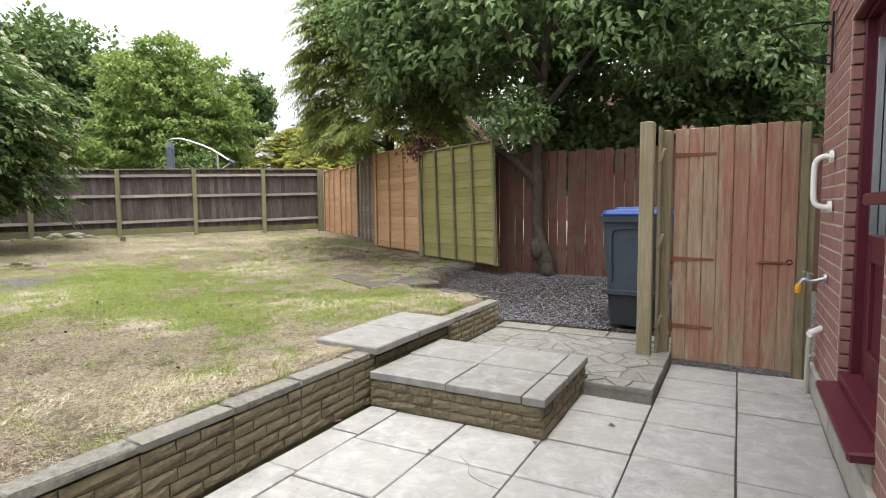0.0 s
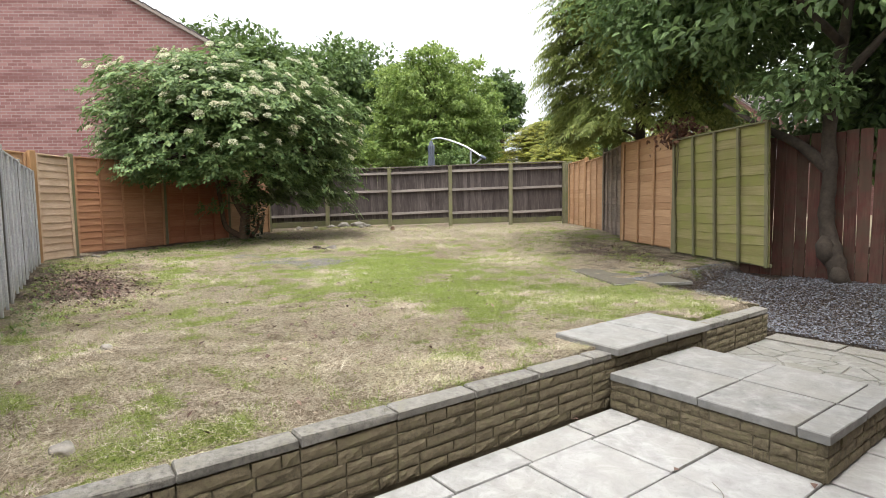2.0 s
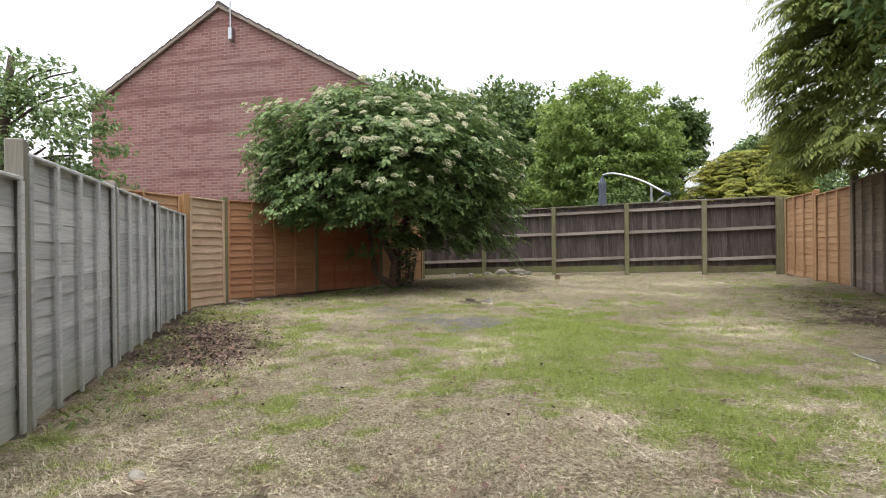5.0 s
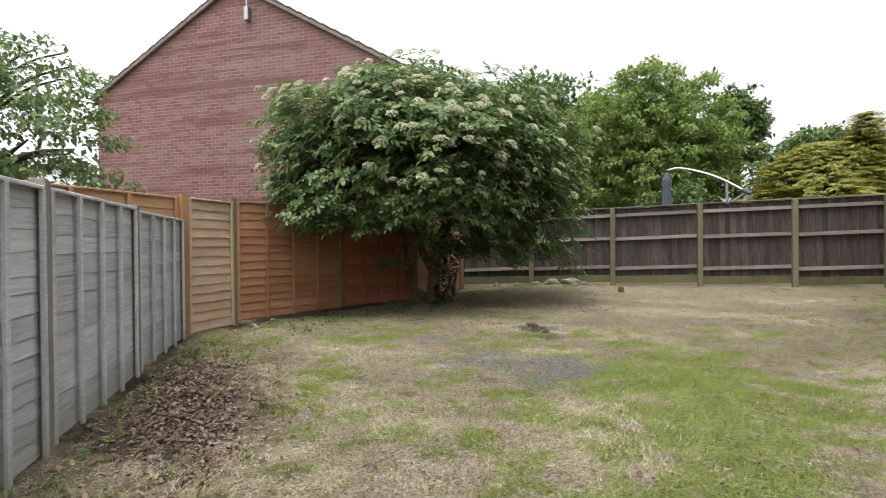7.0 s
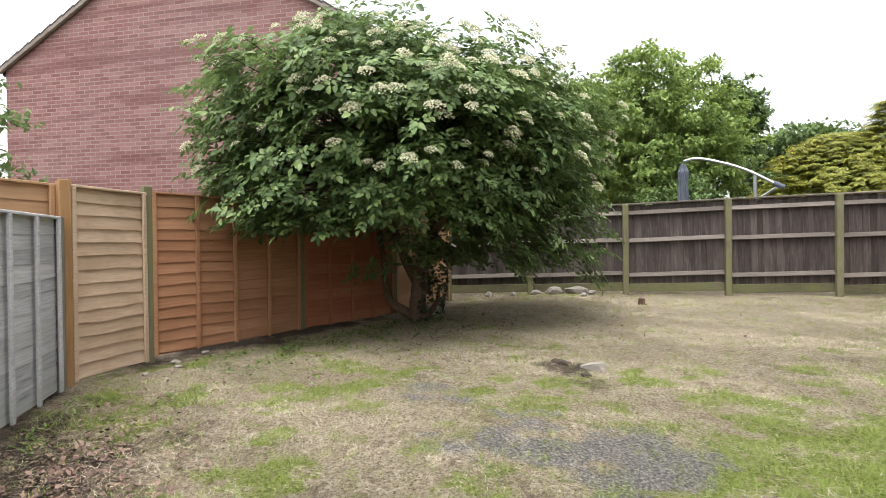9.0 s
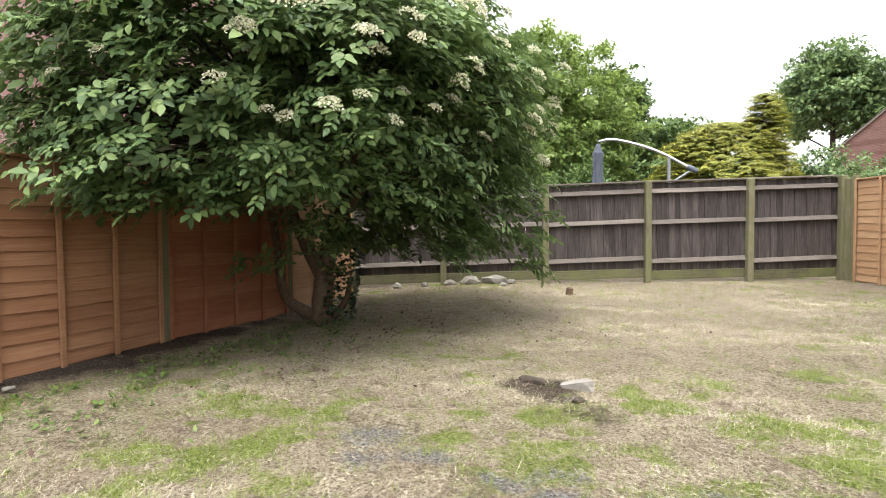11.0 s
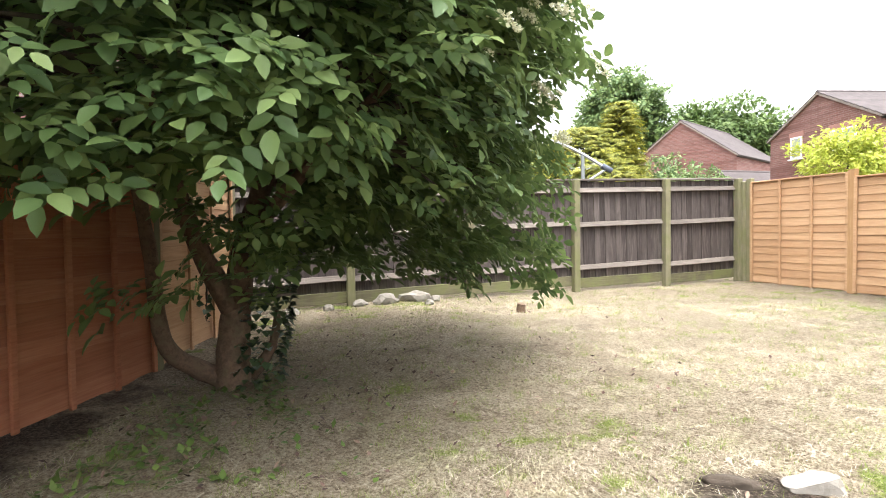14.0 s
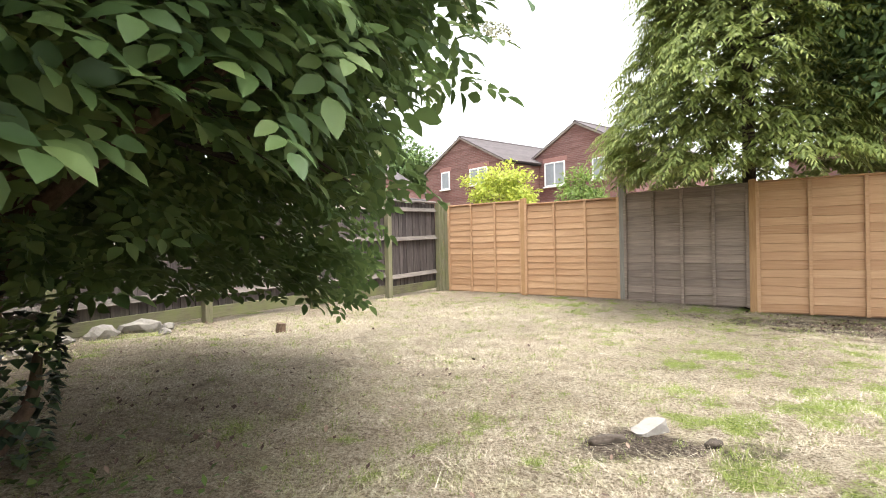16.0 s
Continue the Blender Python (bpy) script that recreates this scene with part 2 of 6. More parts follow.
M_LITTER = Mat("dead_leaf", 0.8)
M_LITTER.color(M_LITTER.ramp(M_LITTER.island(), [(0.0, (0.055, 0.034, 0.027)), (0.5, (0.11, 0.066, 0.051)), (1.0, (0.21, 0.14, 0.105))]))
M_LITTER = M_LITTER.m
M_STRAW = Mat("straw", 0.85).geo()
_c = M_STRAW.ramp(M_STRAW.island(), [(0.0, (0.15, 0.112, 0.078)), (0.4, (0.36, 0.297, 0.208)), (0.8, (0.53, 0.465, 0.345)), (1.0, (0.65, 0.59, 0.475))])
_c = M_STRAW.mix(M_STRAW.math("MULTIPLY", M_STRAW.step(M_STRAW.noise(3.2, 4, 0.65), 0.50, 0.66), 0.6), _c, (0.22, 0.16, 0.105))
_c = M_STRAW.mix(M_STRAW.math("MULTIPLY", M_STRAW.step(M_STRAW.noise(2.1, 4, 0.65, (1, 1, 1), 0.5), 0.52, 0.64), 0.35), _c, (0.33, 0.34, 0.13))
M_STRAW = M_STRAW.color(_c).m
M_GRASS = leaf_mat("grass_blade", (0.132, 0.19, 0.034), (0.23, 0.30, 0.06), (0.35, 0.395, 0.125), 0.45, 0.6)
M_WEED = leaf_mat("weed_leaf", (0.06, 0.10, 0.025), (0.11, 0.17, 0.04), (0.19, 0.25, 0.07), 0.35, 0.5)
M_ELDER = leaf_mat("elder_leaf", (0.048, 0.092, 0.031), (0.105, 0.168, 0.054), (0.195, 0.265, 0.092), 0.32, 0.55)
M_FLOWER = leaf_mat("cream_flower", (0.42, 0.42, 0.26), (0.56, 0.55, 0.39), (0.66, 0.65, 0.51), 0.3, 0.8)
M_BROAD = leaf_mat("broad_leaf", (0.085, 0.14, 0.06), (0.16, 0.24, 0.10), (0.25, 0.355, 0.14), 0.45, 0.4)
M_CONIFER = leaf_mat("cypress_spray", (0.07, 0.105, 0.03), (0.20, 0.25, 0.065), (0.38, 0.42, 0.13), 0.4, 0.6)
M_GOLD = leaf_mat("golden_spray", (0.035, 0.055, 0.012), (0.15, 0.17, 0.022), (0.40, 0.37, 0.045), 0.25, 0.6)
M_LIME = leaf_mat("bright_leaf", (0.08, 0.14, 0.03), (0.165, 0.24, 0.06), (0.28, 0.36, 0.10), 0.45, 0.5)
M_WOOD = leaf_mat("woodland_leaf", (0.045, 0.085, 0.025), (0.085, 0.14, 0.04), (0.14, 0.20, 0.06), 0.3, 0.6)
M_PLUM = leaf_mat("blue_green_leaf", (0.06, 0.11, 0.05), (0.12, 0.19, 0.07), (0.22, 0.29, 0.11), 0.35, 0.5)
M_ACID = leaf_mat("yellow_green_leaf", (0.20, 0.26, 0.03), (0.36, 0.42, 0.06), (0.50, 0.52, 0.10), 0.4, 0.5)
M_IVY = leaf_mat("ivy_leaf", (0.02, 0.04, 0.018), (0.04, 0.07, 0.03), (0.07, 0.10, 0.04), 0.2, 0.35)
M_DRYLEAF = leaf_mat("withered_leaf", (0.07, 0.03, 0.02), (0.13, 0.06, 0.04), (0.19, 0.10, 0.06), 0.2, 0.7)


def glass_mat():
    k = Mat("window_glass", 0.03, 0, 0.5)
    k.color((0.02, 0.025, 0.03))
    k.p.inputs["Coat Weight"].default_value = 1.0
    k.p.inputs["Coat Roughness"].default_value = 0.02
    return k.m


M_GLASS = glass_mat()
M_CURTAIN = stone("curtained_pane", (0.16, 0.18, 0.20), (0.34, 0.36, 0.38), 1.5, 0.15, None, 0.02)


def ground_mat():
    """Lawn: dry straw thatch, green tufts, bare soil and slaty earth by the ground's own fields."""
    k = Mat("ground_turf", 0.95, 0, 0.1).geo()
    f, m, b = k.noise(55, 6, 0.75), k.noise(9, 5, 0.7), k.noise(1.3, 4, 0.6)
    fine = k.noise(140, 3, 0.6, (1, 3, 1), 1.0)
    jit = k.math("SUBTRACT", k.math("ADD", k.math("MULTIPLY", f, 0.5), k.math("MULTIPLY", m, 0.9)), 0.7)
    straw = k.ramp(f, [(0.38, (0.13, 0.10, 0.068)), (0.5, (0.37, 0.303, 0.215)), (0.62, (0.59, 0.51, 0.395))])
    straw = k.mix(k.math("MULTIPLY", k.step(b, 0.42, 0.66), 0.45), straw, (0.26, 0.195, 0.14))
    green = k.ramp(f, [(0.38, (0.085, 0.12, 0.02)), (0.5, (0.20, 0.255, 0.05)), (0.64, (0.34, 0.385, 0.12))])
    soil = k.ramp(f, [(0.38, (0.04, 0.03, 0.024)), (0.5, (0.095, 0.073, 0.058)), (0.66, (0.24, 0.19, 0.145))])
    slaty = k.ramp(f, [(0.38, (0.10, 0.095, 0.095)), (0.5, (0.225, 0.21, 0.205)), (0.62, (0.45, 0.425, 0.39))])
    straw = k.mix(k.math("MULTIPLY", k.step(k.noise(5.5, 5, 0.75, (1, 1, 1), 0.8), 0.52, 0.66), 0.75), straw, (0.15, 0.115, 0.08))
    straw = k.mix(k.math("MULTIPLY", k.step(k.noise(17, 4, 0.7, (1, 1, 1), 1.2), 0.54, 0.68), 0.6), straw, (0.56, 0.50, 0.36))
    green = k.mix(k.math("MULTIPLY", k.step(k.noise(14, 5, 0.75, (1, 1, 1), 0.8), 0.50, 0.66), 0.7), green, (0.36, 0.31, 0.19))
    c = k.mix(k.step(k.math("ADD", k.attr("green"), jit), 0.37, 0.53), straw, green)
    c = k.mix(k.step(k.math("ADD", k.attr("soil"), jit), 0.30, 0.62), c, soil)
    c = k.mix(k.step(k.math("ADD", k.attr("slaty"), jit), 0.35, 0.6), c, slaty)
    c = k.mix(k.math("MULTIPLY", k.attr("bleach"), 0.45), c, (0.52, 0.45, 0.345))
    k.color(c).bump(k.math("ADD", k.math("ADD", f, k.math("MULTIPLY", fine, 0.6)), k.math("MULTIPLY", m, 0.9)), 1.0, 0.06)
    return k.m


M_GROUND = ground_mat()


# ---- mesh helpers ----
def mesh_of(name, verts, faces, mat=None, smooth=False):
    me = bpy.data.meshes.new(name)
    me.from_pydata([tuple(v) for v in verts], [], [tuple(f) for f in faces])
    if mat:
        me.materials.append(mat)
    if smooth:
        me.polygons.foreach_set("use_smooth", [True] * len(me.polygons))
    me.update()
    return me


def part(name, me, parent=None, m=None, label=""):
    """One mesh object under a thing or a part, at the local pose m."""
    ob = new(name, me)
    if parent:
        ob.parent = parent
    ob.matrix_basis = m or Matrix()
    return tagged(ob, label)


def thing(name, m, label, category, group="", kind=""):
    ob = new(name)
    ob.empty_display_size = 0.1
    ob.matrix_basis = m
    return tagged(ob, label, category, group, kind)


def box_geo(sx, sy, sz, ch=0.004):
    """A chamfered box, centred in x and y, standing on z = 0."""
    x, y = sx / 2, sy / 2
    v, f, idx = [], [], {}
    for ix in (-1, 1):
        for iy in (-1, 1):
            for iz in (0, 1):
                zc = sz if iz else 0.0
                dz = -ch if iz else ch
                for ax, p in enumerate(((ix * x, iy * (y - ch), zc + dz), (ix * (x - ch), iy * y, zc + dz), (ix * (x - ch), iy * (y - ch), zc))):
                    idx[ix, iy, iz, ax] = len(v)
                    v.append(p)
    A = lambda ix, iy, iz, ax: idx[ix, iy, iz, ax]
    for s in (-1, 1):
        q = 1 if s == 1 else 0
        f.append([A(s, -1, 0, 0), A(s, 1, 0, 0), A(s, 1, 1, 0), A(s, -1, 1, 0)][::s])
        f.append([A(-1, s, 0, 1), A(1, s, 0, 1), A(1, s, 1, 1), A(-1, s, 1, 1)][::-s])
        f.append([A(-1, -1, q, 2), A(1, -1, q, 2), A(1, 1, q, 2), A(-1, 1, q, 2)][::s])
    for ix in (-1, 1):
        for iy in (-1, 1):
            f.append([A(ix, iy, 0, 0), A(ix, iy, 0, 1), A(ix, iy, 1, 1), A(ix, iy, 1, 0)][:: -ix * iy])
            for iz in (0, 1):
                f.append([A(ix, iy, iz, 0), A(ix, iy, iz, 1), A(ix, iy, iz, 2)][:: ix * iy * (1 if iz else -1)])
        for iz in (0, 1):
            f.append([A(ix, -1, iz, 0), A(ix, 1, iz, 0), A(ix, 1, iz, 2), A(ix, -1, iz, 2)][:: ix * (1 if iz else -1)])
    for iy in (-1, 1):
        for iz in (0, 1):
            f.append([A(-1, iy, iz, 1), A(1, iy, iz, 1), A(1, iy, iz, 2), A(-1, iy, iz, 2)][:: -iy * (1 if iz else -1)])
    return v, f


_boxes = {}


def box(name, sx, sy, sz, mat, ch=0.004, rough=0.0, seed=0):
    """A shared chamfered box mesh; rough moves its corners a little."""
    key = (round(sx, 4), round(sy, 4), round(sz, 4), mat.name, ch, rough, seed)
    if key not in _boxes:
        v, f = box_geo(sx, sy, sz, ch)
        if rough:
            rg = random.Random(seed)
            v = [tuple(c + rg.uniform(-rough, rough) for c in p) for p in v]
        _boxes[key] = mesh_of(name, v, f, mat)
    return _boxes[key]


def join(*geos):
    v, f = [], []
    for gv, gf in geos:
        n = len(v)
        v += list(gv)
        f += [[i + n for i in q] for q in gf]
    return v, f


def moved(geo, m):
    return [tuple(m @ Vector(p)) for p in geo[0]], geo[1]


def tube(points, radii, sides=8, cap=True):
    """A tapered tube along a polyline."""
    pts = [Vector(p) for p in points]
    v, f = [], []
    ref = Vector((0.31, 0.17, 0.93))
    for i, p in enumerate(pts):
        d = (pts[min(i + 1, len(pts) - 1)] - pts[max(i - 1, 0)]).normalized()
        a = d.cross(ref)
        if a.length < 0.1:
            a = d.cross(Vector((1, 0, 0)))
        a.normalize()
        b = d.cross(a)
        for s in range(sides):
            t = 2 * math.pi * s / sides
            v.append(tuple(p + radii[i] * (a * math.cos(t) + b * math.sin(t))))
    for i in range(len(pts) - 1):
        for s in range(sides):
            n = (s + 1) % sides
            f.append([i * sides + s, i * sides + n, (i + 1) * sides + n, (i + 1) * sides + s])
    if cap:
        f.append(list(range(sides))[::-1])
        f.append([len(v) - sides + s for s in range(sides)])
    return v, f


def bend(points, n=6):
    """A smooth polyline through the points."""
    P = [Vector(p) for p in points]
    P = [2 * P[0] - P[1]] + P + [2 * P[-1] - P[-2]]
    out = []
    for i in range(1, len(P) - 2):
        for k in range(n):
            t = k / n
            a, b, c, d = P[i - 1], P[i], P[i + 1], P[i + 2]
            out.append(0.5 * (2 * b + (c - a) * t + (2 * a - 5 * b + 4 * c - d) * t * t + (3 * b - a - 3 * c + d) * t ** 3))
    return out + [P[-2]]


def limb(points, r0, r1, sides=8, wob=0.0, n=6):
    p = bend(points, n)
    rg = random.Random(int(abs(r0 * 1e4)) + len(p))
    k = len(p) - 1
    return tube(p, [(r0 + (r1 - r0) * i / k) * (1 + rg.uniform(-wob, wob)) for i in range(k + 1)], sides)


def flat(a, b):
    """Angle in degrees, length of the plan line from a to b."""
    d = Vector((b[0] - a[0], b[1] - a[1]))
    return math.degrees(math.atan2(d.y, d.x)), d.length


# ---- leaves ----
def unit(a):
    return a / np.maximum(np.linalg.norm(a, axis=1, keepdims=True), 1e-9)


def leaves(name, base, way, up, length, width, mat, droop=0.15, fold=0.25, rich=False):
    """Many small folded leaves in one mesh: base points, growing directions, upper sides, sizes."""
    way = unit(way)
    side = unit(np.cross(way, up))
    nor = unit(np.cross(side, way))
    L, W = length[:, None], width[:, None]
    if rich:
        p = lambda s, w, z: base + way * L * s + side * W * w + nor * (W * z - L * droop * s * s)
        vs = [p(0, 0, 0)]
        for s, w in ((0.16, 0.30), (0.46, 0.50), (0.78, 0.31)):
            vs += [p(s, w, fold * w * 2), p(s, 0, 0), p(s, -w, fold * w * 2)]
        vs.append(p(1, 0, 0))
        tri = [(0, 2, 1), (0, 3, 2), (7, 8, 10), (8, 9, 10)]
        for a in (1, 4):
            tri += [(a, a + 1, a + 4), (a, a + 4, a + 3), (a + 1, a + 2, a + 5), (a + 1, a + 5, a + 4)]
    elif fold == 0:
        p = lambda s, w: base + way * L * s + side * W * w - nor * (L * droop * s * s)
        vs = [p(0, 0), p(0.45, 0.5), p(1, 0), p(0.45, -0.5)]
        tri = [(0, 2, 1), (0, 3, 2)]
    else:
        p = lambda s, w, z: base + way * L * s + side * W * w + nor * (W * z - L * droop * s * s)
        vs = [p(0, 0, 0), p(0.45, 0.5, fold), p(0.45, 0, 0), p(0.45, -0.5, fold), p(1, 0, 0)]
        tri = [(0, 2, 1), (0, 3, 2), (1, 2, 4), (2, 3, 4)]
    k, n = len(vs), len(base)
    co = np.stack(vs, 1).reshape(-1, 3)
    fa = (np.array(tri)[None] + (np.arange(n) * k)[:, None, None]).reshape(-1, 3)
    me = bpy.data.meshes.new(name)
    me.vertices.add(len(co))
    me.vertices.foreach_set("co", co.astype(np.float32).ravel())
    me.loops.add(len(fa) * 3)
    me.loops.foreach_set("vertex_index", fa.astype(np.int32).ravel())
    me.polygons.add(len(fa))
    me.polygons.foreach_set("loop_start", np.arange(0, len(fa) * 3, 3, dtype=np.int32))
    me.materials.append(mat)
    me.update(calc_edges=True)
    me.polygons.foreach_set("use_smooth", np.ones(len(fa), bool))
    me.validate()
    return me


def clumps(rg, centre, radii, n, lo=0.72, hi=1.04, zmin=-1.0, lumps=2.2, square=2.0):
    """Clump centres scattered over an uneven ellipsoid, with their outward directions."""
    o = unit(rg.normal(size=(n * 3, 3)))
    o = o[o[:, 2] > zmin][:n]
    s = np.array([noise.noise(Vector(q) * lumps + Vector(centre)) for q in o])
    r = rg.uniform(lo, hi, len(o)) * (1 + 0.22 * s) * (np.abs(o) ** square).sum(1) ** (-1 / square)
    return np.array(centre) + o * np.array(radii) * r[:, None], o


def scatter(rg, c, o, per, spread, squash=0.5):
    """Leaf bases and directions round clump centres: flattened domes that lean outward."""
    n = len(c) * per
    C, O = np.repeat(c, per, 0), np.repeat(o, per, 0)
    j = unit(rg.normal(size=(n, 3))) * (rg.random((n, 1)) ** 0.5)
    j[:, 2] *= squash
    return C + j * spread, O, j


def blades(name, base, way, length, width, mat):
    """Many thin single-triangle blades in one mesh."""
    way = unit(way)
    side = unit(np.cross(way, np.array([[0.0, 0.0, 1.0]]) + 0.02 * base[:, ::-1] / 20))
    a, b, c = base - side * width[:, None] / 2, base + side * width[:, None] / 2, base + way * length[:, None]
    co = np.stack([a, b, c], 1).reshape(-1, 3)
    n = len(base)
    me = bpy.data.meshes.new(name)
    me.vertices.add(3 * n)
    me.vertices.foreach_set("co", co.astype(np.float32).ravel())
    me.loops.add(3 * n)
    me.loops.foreach_set("vertex_index", np.arange(3 * n, dtype=np.int32))
    me.polygons.add(n)
    me.polygons.foreach_set("loop_start", np.arange(0, 3 * n, 3, dtype=np.int32))
    me.materials.append(mat)
    me.update(calc_edges=True)
    return me


# ---- ground ----
WALL_X = -2.02


def smooth(a, b, x):
    t = np.clip((x - a) / (b - a), 0, 1)
    return t * t * (3 - 2 * t)


def blob(x, y, cx, cy, rx, ry, turn=0.0):
    c, s = math.cos(radians(turn)), math.sin(radians(turn))
    u, v = (x - cx) * c + (y - cy) * s, -(x - cx) * s + (y - cy) * c
    return np.exp(-((u / rx) ** 2 + (v / ry) ** 2))


def lawn_z(x, y):
    """The lawn's gentle slope, up towards the back."""
    xx, yy = np.clip(x, -16, -1), np.clip(y, -1, 12)
    z = 0.255 - 0.0135 * xx + 0.018 * yy
    z = z + 0.05 * blob(x, y, -13.4, 6.6, 1.2, 0.8) - 0.03 * blob(x, y, -6.5, 0.3, 2.5, 1.0) + 0.06 * blob(x, y, -7.0, 9.4, 2.0, 1.2)
    return z


def ground_z(x, y):
    x, y = np.asarray(x, float), np.asarray(y, float)
    z = lawn_z(x, y)
    z = z + 0.012 * np.sin(x * 3.1 + 1.3 * np.sin(y * 2.3)) * np.sin(y * 2.7) + 0.011 * np.sin(x * 9.0 + y * 4.0 + 1.7 * np.sin(3.3 * y)) * np.sin(y * 11.0 - x * 3 + 1.1 * np.sin(4.1 * x))
    grav = 0.10 + 0.23 * smooth(5.2, 7.0, y)
    east = smooth(WALL_X - 0.12, WALL_X - 0.06, x)
    z = z * (1 - east) - 0.045 * east
    side = smooth(-3.45, -3.25, x) * smooth(4.88, 4.96, y + 0.2 * np.minimum(x + 2.1, 0))
    z = z * (1 - side) + grav * side
    drive = smooth(-0.46, -0.42, x) * smooth(4.0, 4.1, y)
    z = z * (1 - drive) - 0.03 * drive
    return z


def rough(x, y, s, seed):
    """Soft random field of about unit size s metres."""
    return np.array([noise.noise(Vector((p / s, q / s, seed))) + 0.5 * noise.noise(Vector((2.1 * p / s, 2.1 * q / s, seed + 4))) for p, q in zip(x, y)])


def fields(x, y):
    """Where the lawn is bare soil, slaty, green or bleached, each from 0 to 1."""
    near = (x > -16) & (x < 1.2) & (y > -2) & (y < 13.5)
    n1, n2, n3 = np.zeros(len(x)), np.zeros(len(x)), np.zeros(len(x))
    n1[near], n2[near], n3[near] = rough(x[near], y[near], 0.9, 1.0), rough(x[near], y[near], 0.28, 2.0), rough(x[near], y[near], 0.45, 7.0)
    green = (0.30 + 0.50 * blob(x, y, -6.4, 3.7, 2.2, 1.1, -15) + 0.35 * blob(x, y, -4.4, 2.9, 1.0, 0.5) + 0.35 * blob(x, y, -3.0, 4.2, 0.8, 0.7) + 0.08 * blob(x, y, -9.0, 0.3, 1.4, 0.3)
              - 0.20 * blob(x, y, -9.2, 5.2, 2.4, 2.2) - 0.30 * blob(x, y, -3.7, 1.8, 1.1, 0.8) - 0.35 * blob(x, y, -11.2, 8.4, 2.4, 2.6) - 0.3 * blob(x, y, -12.0, 4.5, 1.4, 2.2))
    n4 = np.sin(17 * x + 2.1 * np.sin(11 * y)) * np.sin(15 * y + 1.8 * np.sin(13 * x))
    green = np.clip(green + 0.30 * n1 + 0.52 * n2 + 0.13 * n4, 0, 1)
    soil = (0.85 * blob(x, y, -7.6, 0.40, 1.7, 0.55) + 0.30 * blob(x, y, -12.6, 2.6, 0.6, 1.5, 35) + 0.05 * blob(x, y, -12.0, 5.0, 1.7, 2.0)
            + 0.70 * blob(x, y, -5.3, 7.2, 1.7, 0.8, -28) + 0.10 * blob(x, y, -3.6, 1.9, 0.9, 0.6) + 0.06 * blob(x, y, -3.2, 0.8, 0.9, 0.6)
            + 0.8 * blob(x, y, -9.1, 4.0, 0.5, 0.22) + 0.30 * blob(x, y, -9.5, -0.1, 1.5, 0.35) + 0.62 * blob(x, y, -11.8, 1.3, 1.8, 0.40, 124) + 0.10)
    soil = np.clip(soil + 0.30 * n3 + 0.22 * n2, 0, 1)
    grav = smooth(-3.45, -3.25, x) * smooth(4.95, 5.0, y + 0.2 * np.minimum(x + 2.1, 0)) * (1 - smooth(8, 8.2, y))
    soil = np.maximum(soil, grav)
    slaty = np.clip(0.85 * blob(x, y, -7.55, 3.15, 0.80, 0.5, 50) + 0.55 * blob(x, y, -9.0, 2.75, 0.45, 0.25) + 0.9 * (n3 + n2) * blob(x, y, -7.9, 3.05, 1.3, 0.7, 20) + 0.5 * n2 * blob(x, y, -5.0, 1.6, 2.2, 1.0), 0, 1)
    slaty = np.maximum(slaty, smooth(-0.5, -0.4, x) * smooth(4.0, 4.1, y))
    bleach = np.clip(0.9 * blob(x, y, -10.8, 8.2, 2.0, 2.4), 0, 1)
    return soil, slaty, green, bleach


def build_ground():
    fx = np.concatenate([[-600, -200, -80, -40, -25, -19], np.arange(-16, 1.01, 0.085), [2, 4, 8, 20, 60, 200, 600]])
    fy = np.concatenate([[-600, -200, -60, -20, -8, -3], np.arange(-1.2, 13.0, 0.085), [14, 17, 22, 30, 50, 120, 300, 600]])
    X, Y = np.meshgrid(fx, fy, indexing="ij")
    Z = ground_z(X, Y)
    nx, ny = X.shape
    i = np.arange(nx * ny).reshape(nx, ny)
    q = np.stack([i[:-1, :-1], i[1:, :-1], i[1:, 1:], i[:-1, 1:]], -1).reshape(-1, 4)
    me = mesh_of("ground", np.stack([X, Y, Z], -1).reshape(-1, 3), q.tolist(), M_GROUND, True)
    x, y = X.ravel(), Y.ravel()
    soil, slaty, green, bleach = fields(x, y)
    for nm, val in (("soil", soil), ("slaty", slaty), ("green", green), ("bleach", bleach)):
        me.attributes.new(nm, "FLOAT", "POINT").data.foreach_set("value", val.astype(np.float32))
    return tagged(new("ground", me), "worn garden lawn of dry straw and green patches", "ground", kind="structure")


ground = build_ground()
gz = lambda x, y: float(ground_z(x, y))


# ---- fences ----
def slat_mesh(mat, seed, d=0.020, h=0.135):
    """A waney overlap slat of unit length along x, its lower edge uneven."""
    rg = random.Random(seed)
    n = 7
    v, f = [], []
    for i in range(n):
        w = rg.uniform(-0.010, 0.010)
        for y, z in ((-d + 0.010, w), (-d, w + 0.003), (0.0, h), (0.008, h)):
            v.append((i / (n - 1), y, z))
    for i in range(n - 1):
        a, b = 4 * i, 4 * i + 4
        f += [[a, b, b + 1, a + 1][::-1], [a + 1, b + 1, b + 2, a + 2][::-1], [a + 2, b + 2, b + 3, a + 3][::-1], [a + 3, b + 3, b, a][::-1]]
    f += [[0, 1, 2, 3], [4 * n - 1, 4 * n - 2, 4 * n - 3, 4 * n - 4]]
    return mesh_of("slat", v, f, mat)


_slats = {}


